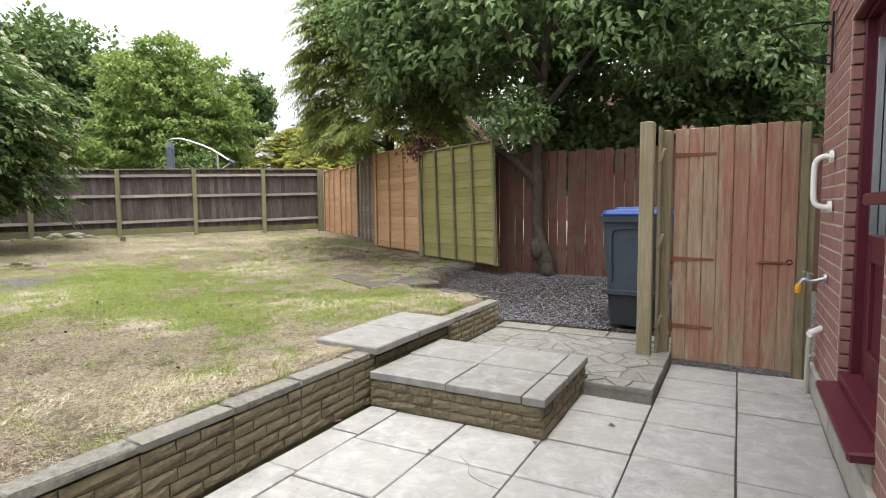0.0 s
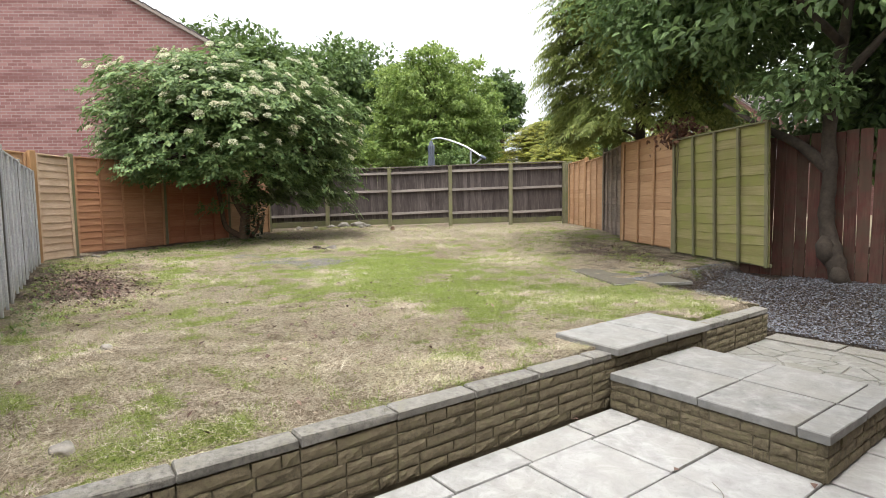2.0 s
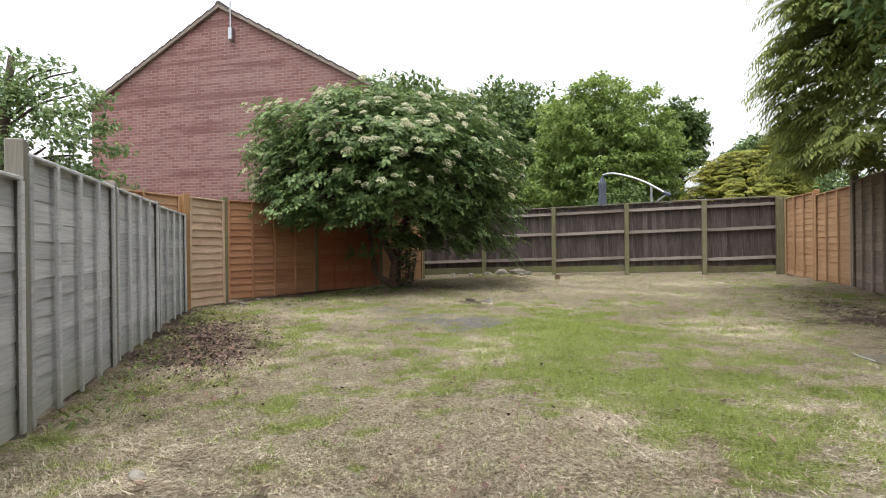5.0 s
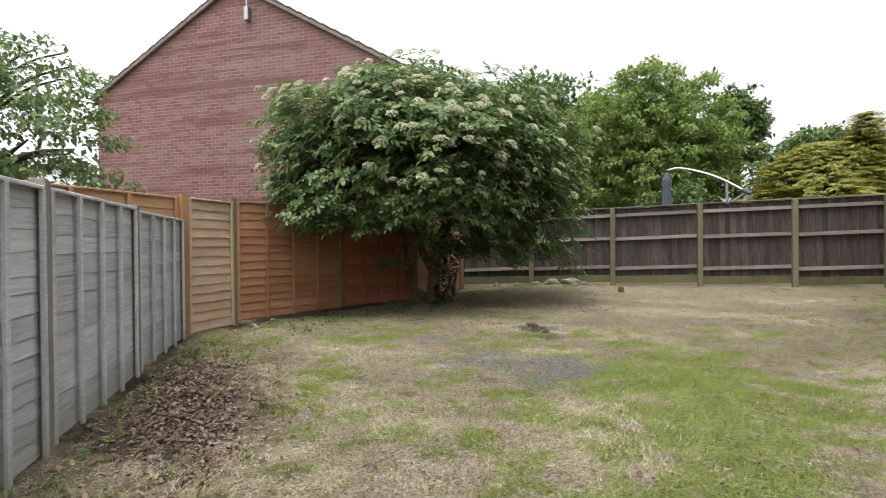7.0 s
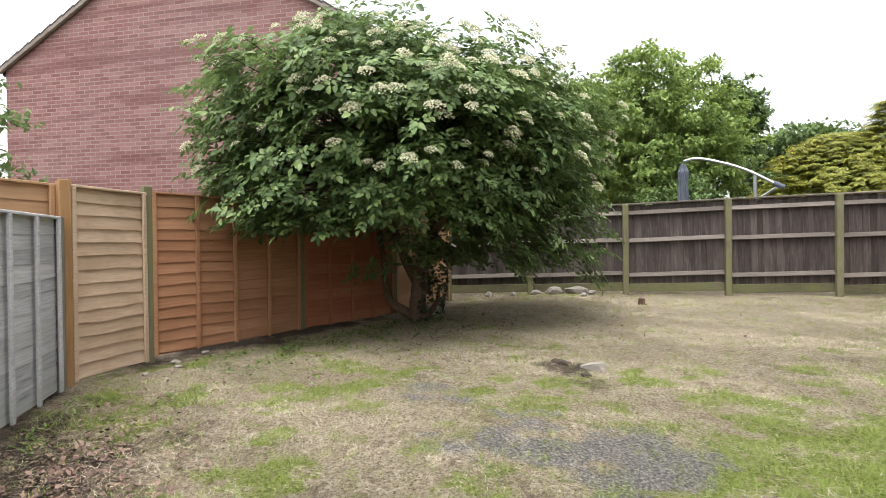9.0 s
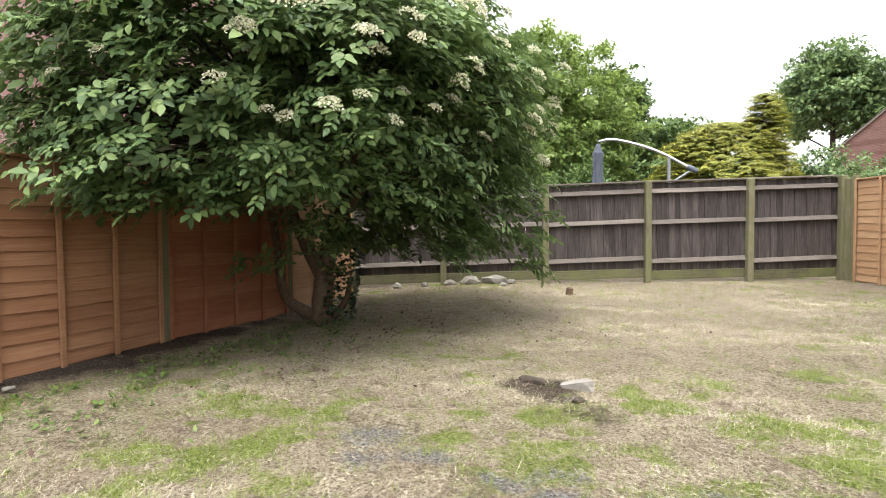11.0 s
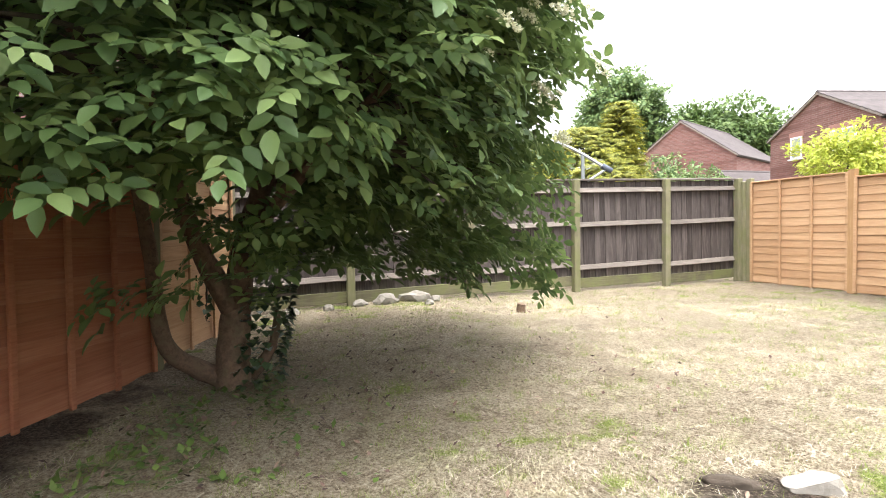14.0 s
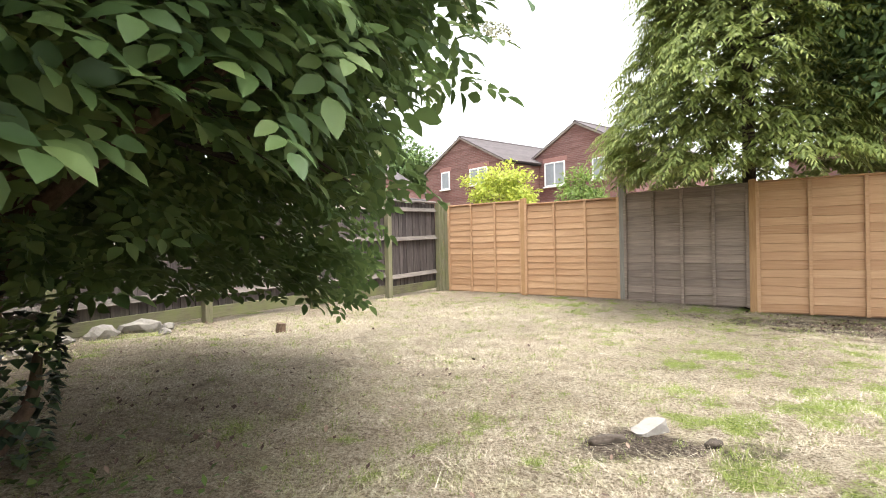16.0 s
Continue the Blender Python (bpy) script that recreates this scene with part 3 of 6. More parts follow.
def fence_panel(a, b, zb, zt, mat, label, group, battens=4, tilt=0.0, face=-1, batten_mat=None, lean=0.0):
    """An overlap panel from a to b (plan), its battens towards the garden (face -1: right-hand side of a to b)."""
    ang, ln = flat(a, b)
    zb = min(zb, gz((a[0] + b[0]) / 2, (a[1] + b[1]) / 2) + 0.015)
    h = zt - zb
    root = thing("fence_section", pose(a[0], a[1], zb, lean, tilt, ang), label, "fence panel", group)
    if face == 1:
        root.matrix_basis = pose(b[0], b[1], zb, lean, -tilt, ang + 180)
    if mat.name not in _slats:
        _slats[mat.name] = [slat_mesh(mat, s, 0.007 if mat in (M_GREEN, M_GREYWOOD) else 0.011 if mat in (M_ORANGE_R, M_GREYPANEL) else 0.019) for s in range(6)]
    rg = random.Random(int(abs(a[0] * 100) + abs(b[1] * 1000)))
    n = max(8, round((h - 0.06) / 0.115))
    for i in range(n):
        m = pose(0.02, 0.0, 0.02 + i * (h - 0.05) / n, rg.uniform(-1, 1), rg.uniform(-0.3, 0.3), 0) @ Matrix.Diagonal((ln - 0.04, 1, 1, 1))
        part("slat", _slats[mat.name][rg.randrange(6)], root, m)
    bm = batten_mat or mat
    for i in range(battens + 1):
        x = 0.03 + (ln - 0.06) * i / battens
        part("batten", box("batten", 0.042, 0.022, h - 0.03, bm, 0.003), root, pose(x, -0.037, 0.01, 0, rg.uniform(-0.3, 0.3), 0))
    part("capping", box("capping", ln, 0.055, 0.022, bm, 0.004), root, pose(ln / 2, -0.016, h - 0.02))
    part("bottom_rail", box("bottom_rail", ln - 0.02, 0.022, 0.04, bm, 0.003), root, pose(ln / 2, 0.02, 0.01))
    return root


def fence_post(x, y, zt, mat, label, group, ang=0.0, w=0.09, slope=True, depth=0.15):
    z0 = gz(x, y) - depth
    v, f = box_geo(w, w, zt - z0, 0.006)
    if slope:
        v = [(p[0], p[1], p[2] + (0.12 * p[0] if p[2] > 0.5 else 0)) for p in v]
    ob = new("fence_post", mesh_of("fence_post", v, f, mat))
    ob.matrix_basis = pose(x, y, z0, 0, 0, ang)
    return tagged(ob, label, "fence post", group)


# right-hand fence, from the far corner towards the house
K, R1, R2, R3, R4, R5 = (-10.26, 12.02), (-8.88, 11.03), (-7.46, 9.90), (-6.10, 8.66), (-4.52, 7.71), (-2.76, 6.75)


def inset(a, b, d0=0.028, d1=0.028):
    ang, ln = flat(a, b)
    c, s = math.cos(radians(ang)), math.sin(radians(ang))
    return (a[0] + c * d0, a[1] + s * d0), (b[0] - c * d1, b[1] - s * d1)


fence_panel(*inset(K, R1), 0.60, 2.28, M_ORANGE_R, "new pale orange overlap fence panel beside the corner post", "boundary fence panels", 3)
fence_panel(*inset(R1, R2), 0.59, 2.21, M_ORANGE_R, "new pale orange overlap fence panel between timber posts", "boundary fence panels", 3)
fence_panel(*inset(R2, R3), 0.57, 2.26, M_GREYPANEL, "old silvered brown overlap fence panel", "boundary fence panels", 4)
fence_panel(*inset(R3, R4), 0.55, 2.27, M_ORANGE_R, "orange overlap fence panel in two tones under the cypress", "boundary fence panels", 3)
fence_panel(*inset(R4, R5, 0.04, 0.02), 0.45, 2.13, M_GREEN, "overlap fence panel green with algae, leaning slightly", "boundary fence panels", 4, lean=2.0, batten_mat=M_GREENPOST)
for (x, y), zt, mt in ((K, 2.34, M_GREENPOST), (R1, 2.31, M_ORANGE_POST), (R2, 2.44, M_GREYPOST), (R3, 2.30, M_ORANGE_POST), (R4, 2.27, M_GREENPOST)):
    fence_post(x, y, zt, mt, "square timber fence post with sloped top", "boundary fence posts", -35)


def picket_fence():
    """Upright boards on two rails behind the gravel, to the neighbour's side."""
    a, b = (-3.30, 7.20), (1.30, 7.20)
    root = thing("picket_fence", pose(a[0], a[1], 0.30), "board fence with flaking red stain and open gaps", "fence")
    ln = b[0] - a[0]
    rg = random.Random(5)
    n = 38
    boards = [box("board", 0.112, 0.018, 1.66, M_PICKET, 0.003, 0.002, s) for s in range(5)]
    for i in range(n):
        part("board", boards[rg.randrange(5)], root, pose(0.05 + i * ln / n, -0.02, rg.uniform(-0.01, 0.025), 0, rg.uniform(-0.6, 0.6), 0))
    for z in (0.35, 1.35):
        part("rail", box("rail", ln, 0.04, 0.075, M_PICKET, 0.005), root, pose(ln / 2, 0.015, z))
    return root


picket_fence()

# back fence: feather-edge boards on three rails
BF = [(-14.95, 5.02), (-14.085, 6.46), (-13.225, 7.946), (-12.25, 9.335), (-11.315, 10.75), (-10.475, 12.03)]
BF_TOP = [2.16, 2.20, 2.24, 2.29, 2.33, 2.37]
feather = [box("feather_board", 0.108, 0.016, 1.40, M_FEATHER, 0.003, 0.002, s) for s in range(7)]


def back_bay(a, b, za, zb_):
    ang, ln = flat(a, b)
    base = min(gz(*a), gz(*b)) + 0.02
    top = (za + zb_) / 2
    tilt = -math.degrees(math.atan2(zb_ - za, ln))
    root = thing("board_fence_bay", pose(a[0], a[1], base, 0, tilt, ang), "dark weathered feather-edge fence bay with green lower boards", "fence bay", "back fence bays")
    h = za - base
    rg = random.Random(int(abs(a[0]) * 100))
    n = round(ln / 0.1)
    for i in range(n):
        m = pose((i + 0.5) * ln / n, 0.03 + 0.006 * (i % 2), 0.14 + rg.uniform(-0.012, 0.012), 0, rg.uniform(-0.4, 0.4), 4) @ Matrix.Diagonal((1.0, 1, (h - 0.175) / 1.40, 1))
        part("feather_board", feather[rg.randrange(7)], root, m)
    for z in (0.30, h * 0.57, h - 0.20):
        v, f = box_geo(ln - 0.02, 0.055, 0.075, 0.006)
        v = [(x, y + (0.03 if zz > 0.05 and y < 0 else 0), zz + 0.012 * math.sin(3 * x + z)) for x, y, zz in v]
        part("arris_rail", mesh_of("arris_rail", v, f, M_RAIL), root, pose(ln / 2, -0.005, z))
    part("gravel_board", box("gravel_board", ln - 0.02, 0.03, 0.15, M_GRAVELBOARD, 0.005), root, pose(ln / 2, 0.01, 0.015))
    part("capping_rail", box("capping_rail", ln, 0.085, 0.03, M_RAIL, 0.006), root, pose(ln / 2, 0.015, h - 0.03))
    return root


for (a, b), (za, zb_) in zip(zip(BF, BF[1:]), zip(BF_TOP, BF_TOP[1:])):
    back_bay(a, b, za, zb_)
for (x, y), zt in zip(BF, BF_TOP):
    fence_post(x + 0.035, y - 0.025, zt - 0.015, M_GREENPOST, "square mossy timber post of the back fence", "back fence posts", 57, 0.1)

# extra post, added only to block the bright gap between the two fences
fence_post(-10.37, 12.02, 2.30, M_GREENPOST, "green filler post added to close the back corner gap", "back fence posts", 57, 0.09)
# left fences
C0, LP, L2, L3, L4 = (-10.40, -0.01), (-11.14, 0.49), (-12.31, 2.08), (-13.20, 3.56), (-14.22, 4.86)
fence_panel(*inset(C0, LP), 0.44, 2.08, M_PALE, "narrow pale overlap fence panel in the corner", "orange fence panels", 1, face=-1)
fence_panel(*inset(LP, L2), 0.45, 2.10, M_TAN, "orange overlap fence panel beside the elder", "orange fence panels", 4)
fence_panel(*inset(L2, L3), 0.46, 2.12, M_ORANGE, "orange overlap fence panel shaded by the elder", "orange fence panels", 4)
fence_panel(*inset(L3, L4), 0.55, 2.14, M_ORANGE_R, "bright orange overlap fence panel behind the elder trunk", "orange fence panels", 3)
for (x, y), zt, mt in ((C0, 2.11, M_ORANGE_POST), (LP, 2.14, M_GREENPOST), (L2, 2.16, M_GREENPOST), (L3, 2.15, M_GREENPOST), (L4, 2.15, M_GREENPOST)):
    fence_post(x, y, zt, mt, "square timber post of the orange fence", "orange fence posts", 35)
# panel of the neighbouring plot that shows above the grey fence
fence_panel((-10.42, -0.10), (-8.75, -1.28), 0.45, 2.08, M_ORANGE_R, "pale overlap fence panel running on behind the corner", "orange fence panels", 3, face=1)
GP = [(-10.28, -0.03), (-8.52, -0.15), (-6.80, -0.24), (-5.10, -0.33), (-3.36, -0.42), (-1.62, -0.51), (0.12, -0.60)]
for i, (b, a) in enumerate(zip(GP, GP[1:])):
    top = (1.80, 1.82, 1.82, 1.68, 1.62, 1.58)[i]
    fence_panel(*inset(a, b), gz(*a) + 0.02 if a[0] < -2 else 0.05, top, M_GREYWOOD, "weathered silver-grey overlap fence panel", "grey fence panels", 4)
for i, (x, y) in enumerate(GP):
    fence_post(x, y, (1.80, 1.84, 1.86, 1.88, 1.70, 1.66, 1.62)[i], M_GREYPOST, "weathered grey timber fence post", "grey fence posts", 4)


# ---- patio ----
patio = tagged(new("patio", mesh_of("patio", *join(moved(box_geo(2.56, 7.0, 0.05, 0.002), pose(-0.785, 1.05, -0.074))), M_JOINT)), "sandy bedding of the slab patio", "patio", kind="structure")
_slab_n = 0


def slab(x0, x1, y0, y1, zt, parent, mat=M_SLAB, th=0.045, gap=0.010, name="slab", sink=0.004):
    global _slab_n
    _slab_n += 1
    rg = random.Random(_slab_n)
    me = box(name, round(x1 - x0 - gap, 3), round(y1 - y0 - gap, 3), th, mat, 0.0035, 0.0022, _slab_n % 5)
    return part(name, me, parent, parent.matrix_basis.inverted() @ pose((x0 + x1) / 2, (y0 + y1) / 2, zt - th - rg.random() * sink, rg.uniform(-0.3, 0.3), rg.uniform(-0.3, 0.3), rg.uniform(-0.2, 0.2)))


XS = [-2.0, -1.80, -1.333, -0.875, -0.42, 0.046, 0.478]
for ci, (x0, x1) in enumerate(zip(XS, XS[1:])):
    off = (2.40, 2.36, 2.36, 2.36, 2.365, 2.30)[ci]
    ys = [off + 0.4715 * k for k in range(-9, 6)]
    end = 4.63 if ci >= 4 else 3.72
    for y0, y1 in zip(ys, ys[1:]):
        if y0 > end - 0.05:
            continue
        slab(x0, x1, y0, min(y1, end), 0.0, patio)

# ---- retaining wall ----
BW = (0.11, 0.15, 0.19, 0.25)


def rock_face(w, seed, h=0.058, d=0.1):
    """A walling block with a pillowed, split front and straight sides."""
    rg = random.Random(seed)
    nx, nz = 5, 4
    v, f = [], []
    for k in range(nz):
        for i in range(nx):
            rim = i in (0, nx - 1) or k in (0, nz - 1)
            v.append((-w / 2 + w * i / (nx - 1) + (0 if i in (0, nx - 1) else rg.uniform(-0.006, 0.006)), -d / 2 + (0.006 if rim else 0) + rg.uniform(-0.0022, 0.0022),
                      h * k / (nz - 1) + (rg.uniform(-0.0025, 0.0025) if rim else rg.uniform(-0.004, 0.004))))
    for k in range(nz - 1):
        for i in range(nx - 1):
            a = k * nx + i
            f.append([a, a + 1, a + nx + 1, a + nx])
    ring = [i for i in range(nx)] + [k * nx + nx - 1 for k in range(1, nz)] + [(nz - 1) * nx + i for i in range(nx - 2, -1, -1)] + [k * nx for k in range(nz - 2, 0, -1)]
    n0, m = len(v), len(ring)
    v += [(v[q][0], d / 2, v[q][2]) for q in ring]
    f += [[ring[(q + 1) % m], ring[q], n0 + q, n0 + (q + 1) % m] for q in range(m)]
    return mesh_of("block", v, f, M_BLOCK)


BLOCKS = [[rock_face(w, 10 * k + q) for q in range(5)] for k, w in enumerate(BW)]


def course_wall(root, x0, y0, ang, ln, z0, rows, rh, seed, unit_len=0.45):
    """Split-faced blocks in courses along a line, with a through joint at each cast unit."""
    rg = random.Random(seed)
    for r in range(rows):
        s = 0.0
        while s < ln - 0.03:
            k = rg.choices(range(4), (5, 6, 4, 2))[0]
            e = s + BW[k] + 0.007
            cut = (math.floor(s / unit_len + 1e-6) + 1) * unit_len
            e = min(cut if cut - e < 0.07 else e, ln)
            w = e - s - 0.007
            if w > 0.03:
                m = pose(x0, y0, z0 + r * rh, 0, 0, ang) @ pose(s + w / 2 + 0.004, 0.046 + rg.uniform(-0.003, 0.003), 0.003, rg.uniform(-1.5, 1.5), rg.uniform(-0.8, 0.8), 0) @ Matrix.Diagonal((w / BW[k], 1, (rh - 0.005) / 0.058, 1))
                part("block", BLOCKS[k][rg.randrange(5)], root, root.matrix_basis.inverted() @ m)
            s = e


wall = tagged(new("garden_wall", mesh_of("garden_wall", *join(moved(box_geo(0.075, 6.2, 0.30, 0.002), pose(WALL_X - 0.046, 0.80, -0.04)), moved(box_geo(0.075, 1.02, 0.30, 0.002), pose(WALL_X - 0.046, 4.43, -0.02))), M_MORTAR)),
              "low retaining wall of rough buff walling blocks", "garden wall", kind="structure")
course_wall(wall, WALL_X, -2.3, 90, 6.2, 0.0, 5, 0.0575, 3)
course_wall(wall, WALL_X, 3.93, 90, 1.0, 0.085, 4, 0.052, 4)
rgc = random.Random(8)
yy = -2.3
while yy < 2.80:
    w = min(0.45, 2.83 - yy)
    part("coping", box("coping", 0.108, round(w - 0.006, 3), 0.042, M_COPING, 0.007, 0.004, rgc.randrange(5)), wall, pose(WALL_X - 0.052, yy + w / 2, 0.289 + rgc.uniform(0, 0.004), 0, 0, rgc.uniform(-0.4, 0.4)))
    yy += w
for y0, w in ((3.945, 0.30), (4.25, 0.32), (4.575, 0.35)):
    part("coping", box("coping", 0.108, round(w - 0.006, 3), 0.046, M_COPING, 0.007, 0.004, int(w * 100)), wall, pose(WALL_X - 0.052, y0 + w / 2, 0.298))
part("pillar_block", box("pillar_block", 0.06, 0.07, 0.30, M_BLOCK, 0.008, 0.004, 2), wall, pose(WALL_X - 0.02, 3.90, 0.06))

# two slabs bridging wall and lawn
for y0, tip in ((2.83, 0.3), (3.37, -0.2)):
    z = 0.318
    ob = tagged(new("paving_slab", box("paving_slab", 0.50, 0.53, 0.05, M_STEPSLAB, 0.006, 0.002, 1)), "pale concrete slab laid on the wall as a step", "paving slab", "wall step slabs")
    ob.matrix_basis = pose(-2.225, y0 + 0.265, z, tip, 0.6, tip)
course_wall(wall, WALL_X, 2.84, 90, 1.06, 0.289, 1, 0.028, 11)
part("bedding", box("bedding", 0.36, 1.0, 0.16, M_MORTAR, 0.01), wall, pose(-2.24, 3.36, 0.155))

# raised step on the patio
step = tagged(new("patio_step", mesh_of("patio_step", *box_geo(1.118, 0.906, 0.19, 0.003), M_MORTAR)), "raised patio step of walling blocks topped with slabs", "step", kind="structure")
step.matrix_basis = pose(-1.43, 3.25, -0.012)
course_wall(step, -2.0, 2.79, 0, 1.13, 0.0, 3, 0.058, 21)
course_wall(step, -0.86, 2.79, 90, 0.93, 0.0, 3, 0.058, 22)
for x0, x1 in ((-2.0, -1.452), (-1.452, -0.985), (-0.985, -0.85)):
    for y0, y1 in ((2.778, 3.25), (3.25, 3.735)):
        slab(x0, x1, y0, y1, 0.226, step, M_STEPSLAB, th=0.046, gap=0.008)

# crazy paving landing
landing = tagged(new("landing", mesh_of("landing", *join(moved(box_geo(1.59, 1.34, 0.113, 0.004), pose(-1.22, 4.40, -0.025)), moved(box_geo(0.43, 0.12, 0.105, 0.004), pose(-0.64, 3.665, -0.019))), M_POINTING)), "raised crazy-paved landing behind the patio step", "landing", kind="structure")


def crazy(root, x0, x1, y0, y1, zt, n, seed, mat=M_CRAZY):
    """Broken paving: irregular pieces from a relaxed point set, each with its own edges."""
    rg = np.random.default_rng(seed)
    pts = np.stack([rg.uniform(x0, x1, n), rg.uniform(y0, y1, n)], 1)
    for _ in range(3):
        d = pts[:, None] - pts[None]
        r = np.linalg.norm(d, axis=2) + 1e-6
        pts = np.clip(pts + 0.02 * (d / r[..., None] ** 2 * (r < 0.5)[..., None]).sum(1) * 0.1, [x0 + 0.04, y0 + 0.04], [x1 - 0.04, y1 - 0.04])
    for i in range(n):
        poly = [Vector(p) for p in ((x0, y0), (x1, y0), (x1, y1), (x0, y1))]
        c = Vector(pts[i])
        for j in range(n):
            if i == j:
                continue
            o = Vector(pts[j])
            mid, nn = (c + o) / 2, (o - c).normalized()
            mid = mid - nn * (0.003 + 0.004 * ((i * 7 + j * 7) % 5) / 5)
            res = []
            for k, p in enumerate(poly):
                q = poly[(k + 1) % len(poly)]
                dp, dq = (p - mid).dot(nn), (q - mid).dot(nn)
                if dp <= 0:
                    res.append(p)
                if dp * dq < 0:
                    res.append(p + (q - p) * (dp / (dp - dq)))
            poly = res
            if len(poly) < 3:
                break
        if len(poly) < 3:
            continue
        cc = sum(poly, Vector((0, 0))) / len(poly)
        k = len(poly)
        dz = rg.uniform(-0.004, 0.003)
        v = [(*(cc + (p - cc) * 1.0), zt - 0.03) for p in poly] + [(*p, zt - 0.006 + dz) for p in poly] + [(*(cc + (p - cc) * 0.95), zt + dz) for p in poly]
        f = [[a, (a + 1) % k, k + (a + 1) % k, k + a] for a in range(k)] + [[k + a, k + (a + 1) % k, 2 * k + (a + 1) % k, 2 * k + a] for a in range(k)] + [[2 * k + a for a in range(k)]]
        part("paving_piece", mesh_of("paving_piece", v, f, mat), root)


crazy(landing, -2.0, -0.42, 3.75, 4.85, 0.095, 52, 4)
crazy(landing, -0.85, -0.42, 3.60, 3.745, 0.095, 5, 6)
for x0, x1 in ((-2.02, -1.50), (-1.50, -0.98), (-0.98, -0.44)):
    slab(x0, x1, 4.86, 5.10, 0.105, landing, M_COPING)
for k in range(3):
    a = (-2.10 - 0.36 * k, 4.96 + 0.075 * k)
    ob = tagged(new("edging_kerb", box("edging_kerb", 0.35, 0.055, 0.20, M_BLOCK, 0.008, 0.004, k)), "narrow concrete edging between lawn and gravel", "edging", "lawn edging")
    ob.matrix_basis = pose(a[0] - 0.175, a[1], 0.165, 0, 0, -11)

# stone flags sunk in the lawn beside the gravel
flags = tagged(new("stone_flags", mesh_of("stone_flags", *box_geo(1.5, 0.86, 0.05, 0.01), M_JOINT)), "broken grey flagstones sunk in the lawn", "flagstones", kind="structure")
flags.matrix_basis = pose(-3.86, 5.47, lawn_z(-3.86, 5.47) - 0.048, 0, 0, -28)


# ---- own house ----
HX = 0.493
mort = lambda *bs: mesh_of("house_wall", *join(*[moved(box_geo(sx, sy, sz, 0.001), pose(cx, cy, cz)) for sx, sy, sz, cx, cy, cz in bs]), M_BRICKMORTAR)
# wall leaf with a doorway and a window opening beside it
house = tagged(new("house_wall", mort((0.22, 0.93, 5.2, 0.618, 4.045, -0.05), (0.22, 0.16, 5.2, 0.618, 2.54, -0.05), (0.22, 2.4, 1.26, 0.618, 1.27, -0.05),
                                      (0.22, 6.3, 2.95, 0.618, 1.35, 2.20), (0.22, 1.9, 5.2, 0.618, -0.95, -0.05), (4.0, 0.22, 5.2, 2.51, 4.40, -0.05))),
               "red brick house wall with pale mortar joints", "house wall", kind="structure")
roof = tagged(new("house_roof", mesh_of("house_roof", *join(moved(box_geo(3.4, 7.2, 0.12, 0.01), pose(1.7, 1.3, 5.3, 0, -28, 0))), M_ROOF)), "dark tiled house roof", "roof", kind="structure")
bricks = [box("brick", 0.215, 0.05, 0.065, M_BRICK, 0.0025, 0.001, s) for s in range(6)]
halves = [box("brick", 0.1025, 0.05, 0.065, M_BRICK, 0.0025, 0.001, s) for s in range(6)]


def brick_face(root, x, y0, y1, z0, z1, seed, ang=90):
    """Stretcher-bond bricks proud of the mortar, along y (ang 90) or x (ang 0)."""
    rg = random.Random(seed)
    r, z = 0, z0
    while z + 0.066 < z1:
        s = y0 - (0.1125 if r % 2 else 0.0)
        while s < y1 - 0.02:
            b, e = max(s, y0), min(s + 0.215, y1)
            if e - b > 0.03:
                src = halves if e - b < 0.13 else bricks
                k = (e - b) / (0.1025 if e - b < 0.13 else 0.215)
                p = pose(x, (b + e) / 2, z, 0, 0, 90) if ang == 90 else pose((b + e) / 2, x, z)
                part("brick", src[rg.randrange(6)], root, p @ pose(0, rg.uniform(-0.001, 0.001), 0) @ Matrix.Diagonal((k, 1, 1, 1)))
            s += 0.225
        z += 0.075
        r += 1


brick_face(house, 0.531, 3.585, 4.50, 0.16, 2.62, 31)
brick_face(house, 0.531, 2.05, 2.615, 0.16, 1.20, 32)
brick_face(house, 0.531, 2.40, 3.585, 2.21, 2.62, 34)
brick_face(house, 3.572, 0.510, 0.72, 0.16, 2.20, 33, 0)
part("plinth", box("plinth", 0.03, 0.93, 0.20, M_RENDER, 0.004), house, pose(0.492, 4.045, -0.04), "grey rendered plinth")
part("plinth", box("plinth", 0.03, 3.6, 0.20, M_RENDER, 0.004), house, pose(0.492, 1.74, -0.04), "grey rendered plinth")

# maroon door set back in the opening
door = thing("door_1", pose(0.0, 0.0, 0.0), "maroon part-glazed back door in a brick opening", "door", kind="structure")
for y in (3.545, 2.66):
    part("jamb", box("jamb", 0.09, 0.07, 1.95, M_MAROON, 0.006), door, pose(0.60, y, 0.29))
part("soffit_board", box("soffit_board", 0.044, 0.955, 0.03, M_MAROON, 0.004), door, pose(0.531, 3.10, 2.178))
part("head", box("head", 0.09, 0.955, 0.07, M_MAROON, 0.006), door, pose(0.60, 3.10, 2.17))
for y, w in ((3.46, 0.10), (2.745, 0.10)):
    part("stile", box("stile", 0.045, w, 1.84, M_MAROON, 0.008), door, pose(0.62, y, 0.32))
part("mid_rail", box("mid_rail", 0.045, 0.615, 0.14, M_MAROON, 0.008), door, pose(0.62, 3.10, 0.96))
part("bottom_rail", box("bottom_rail", 0.045, 0.615, 0.20, M_MAROON, 0.008), door, pose(0.62, 3.10, 0.32))
part("top_rail", box("top_rail", 0.045, 0.615, 0.12, M_MAROON, 0.008), door, pose(0.62, 3.10, 2.04))
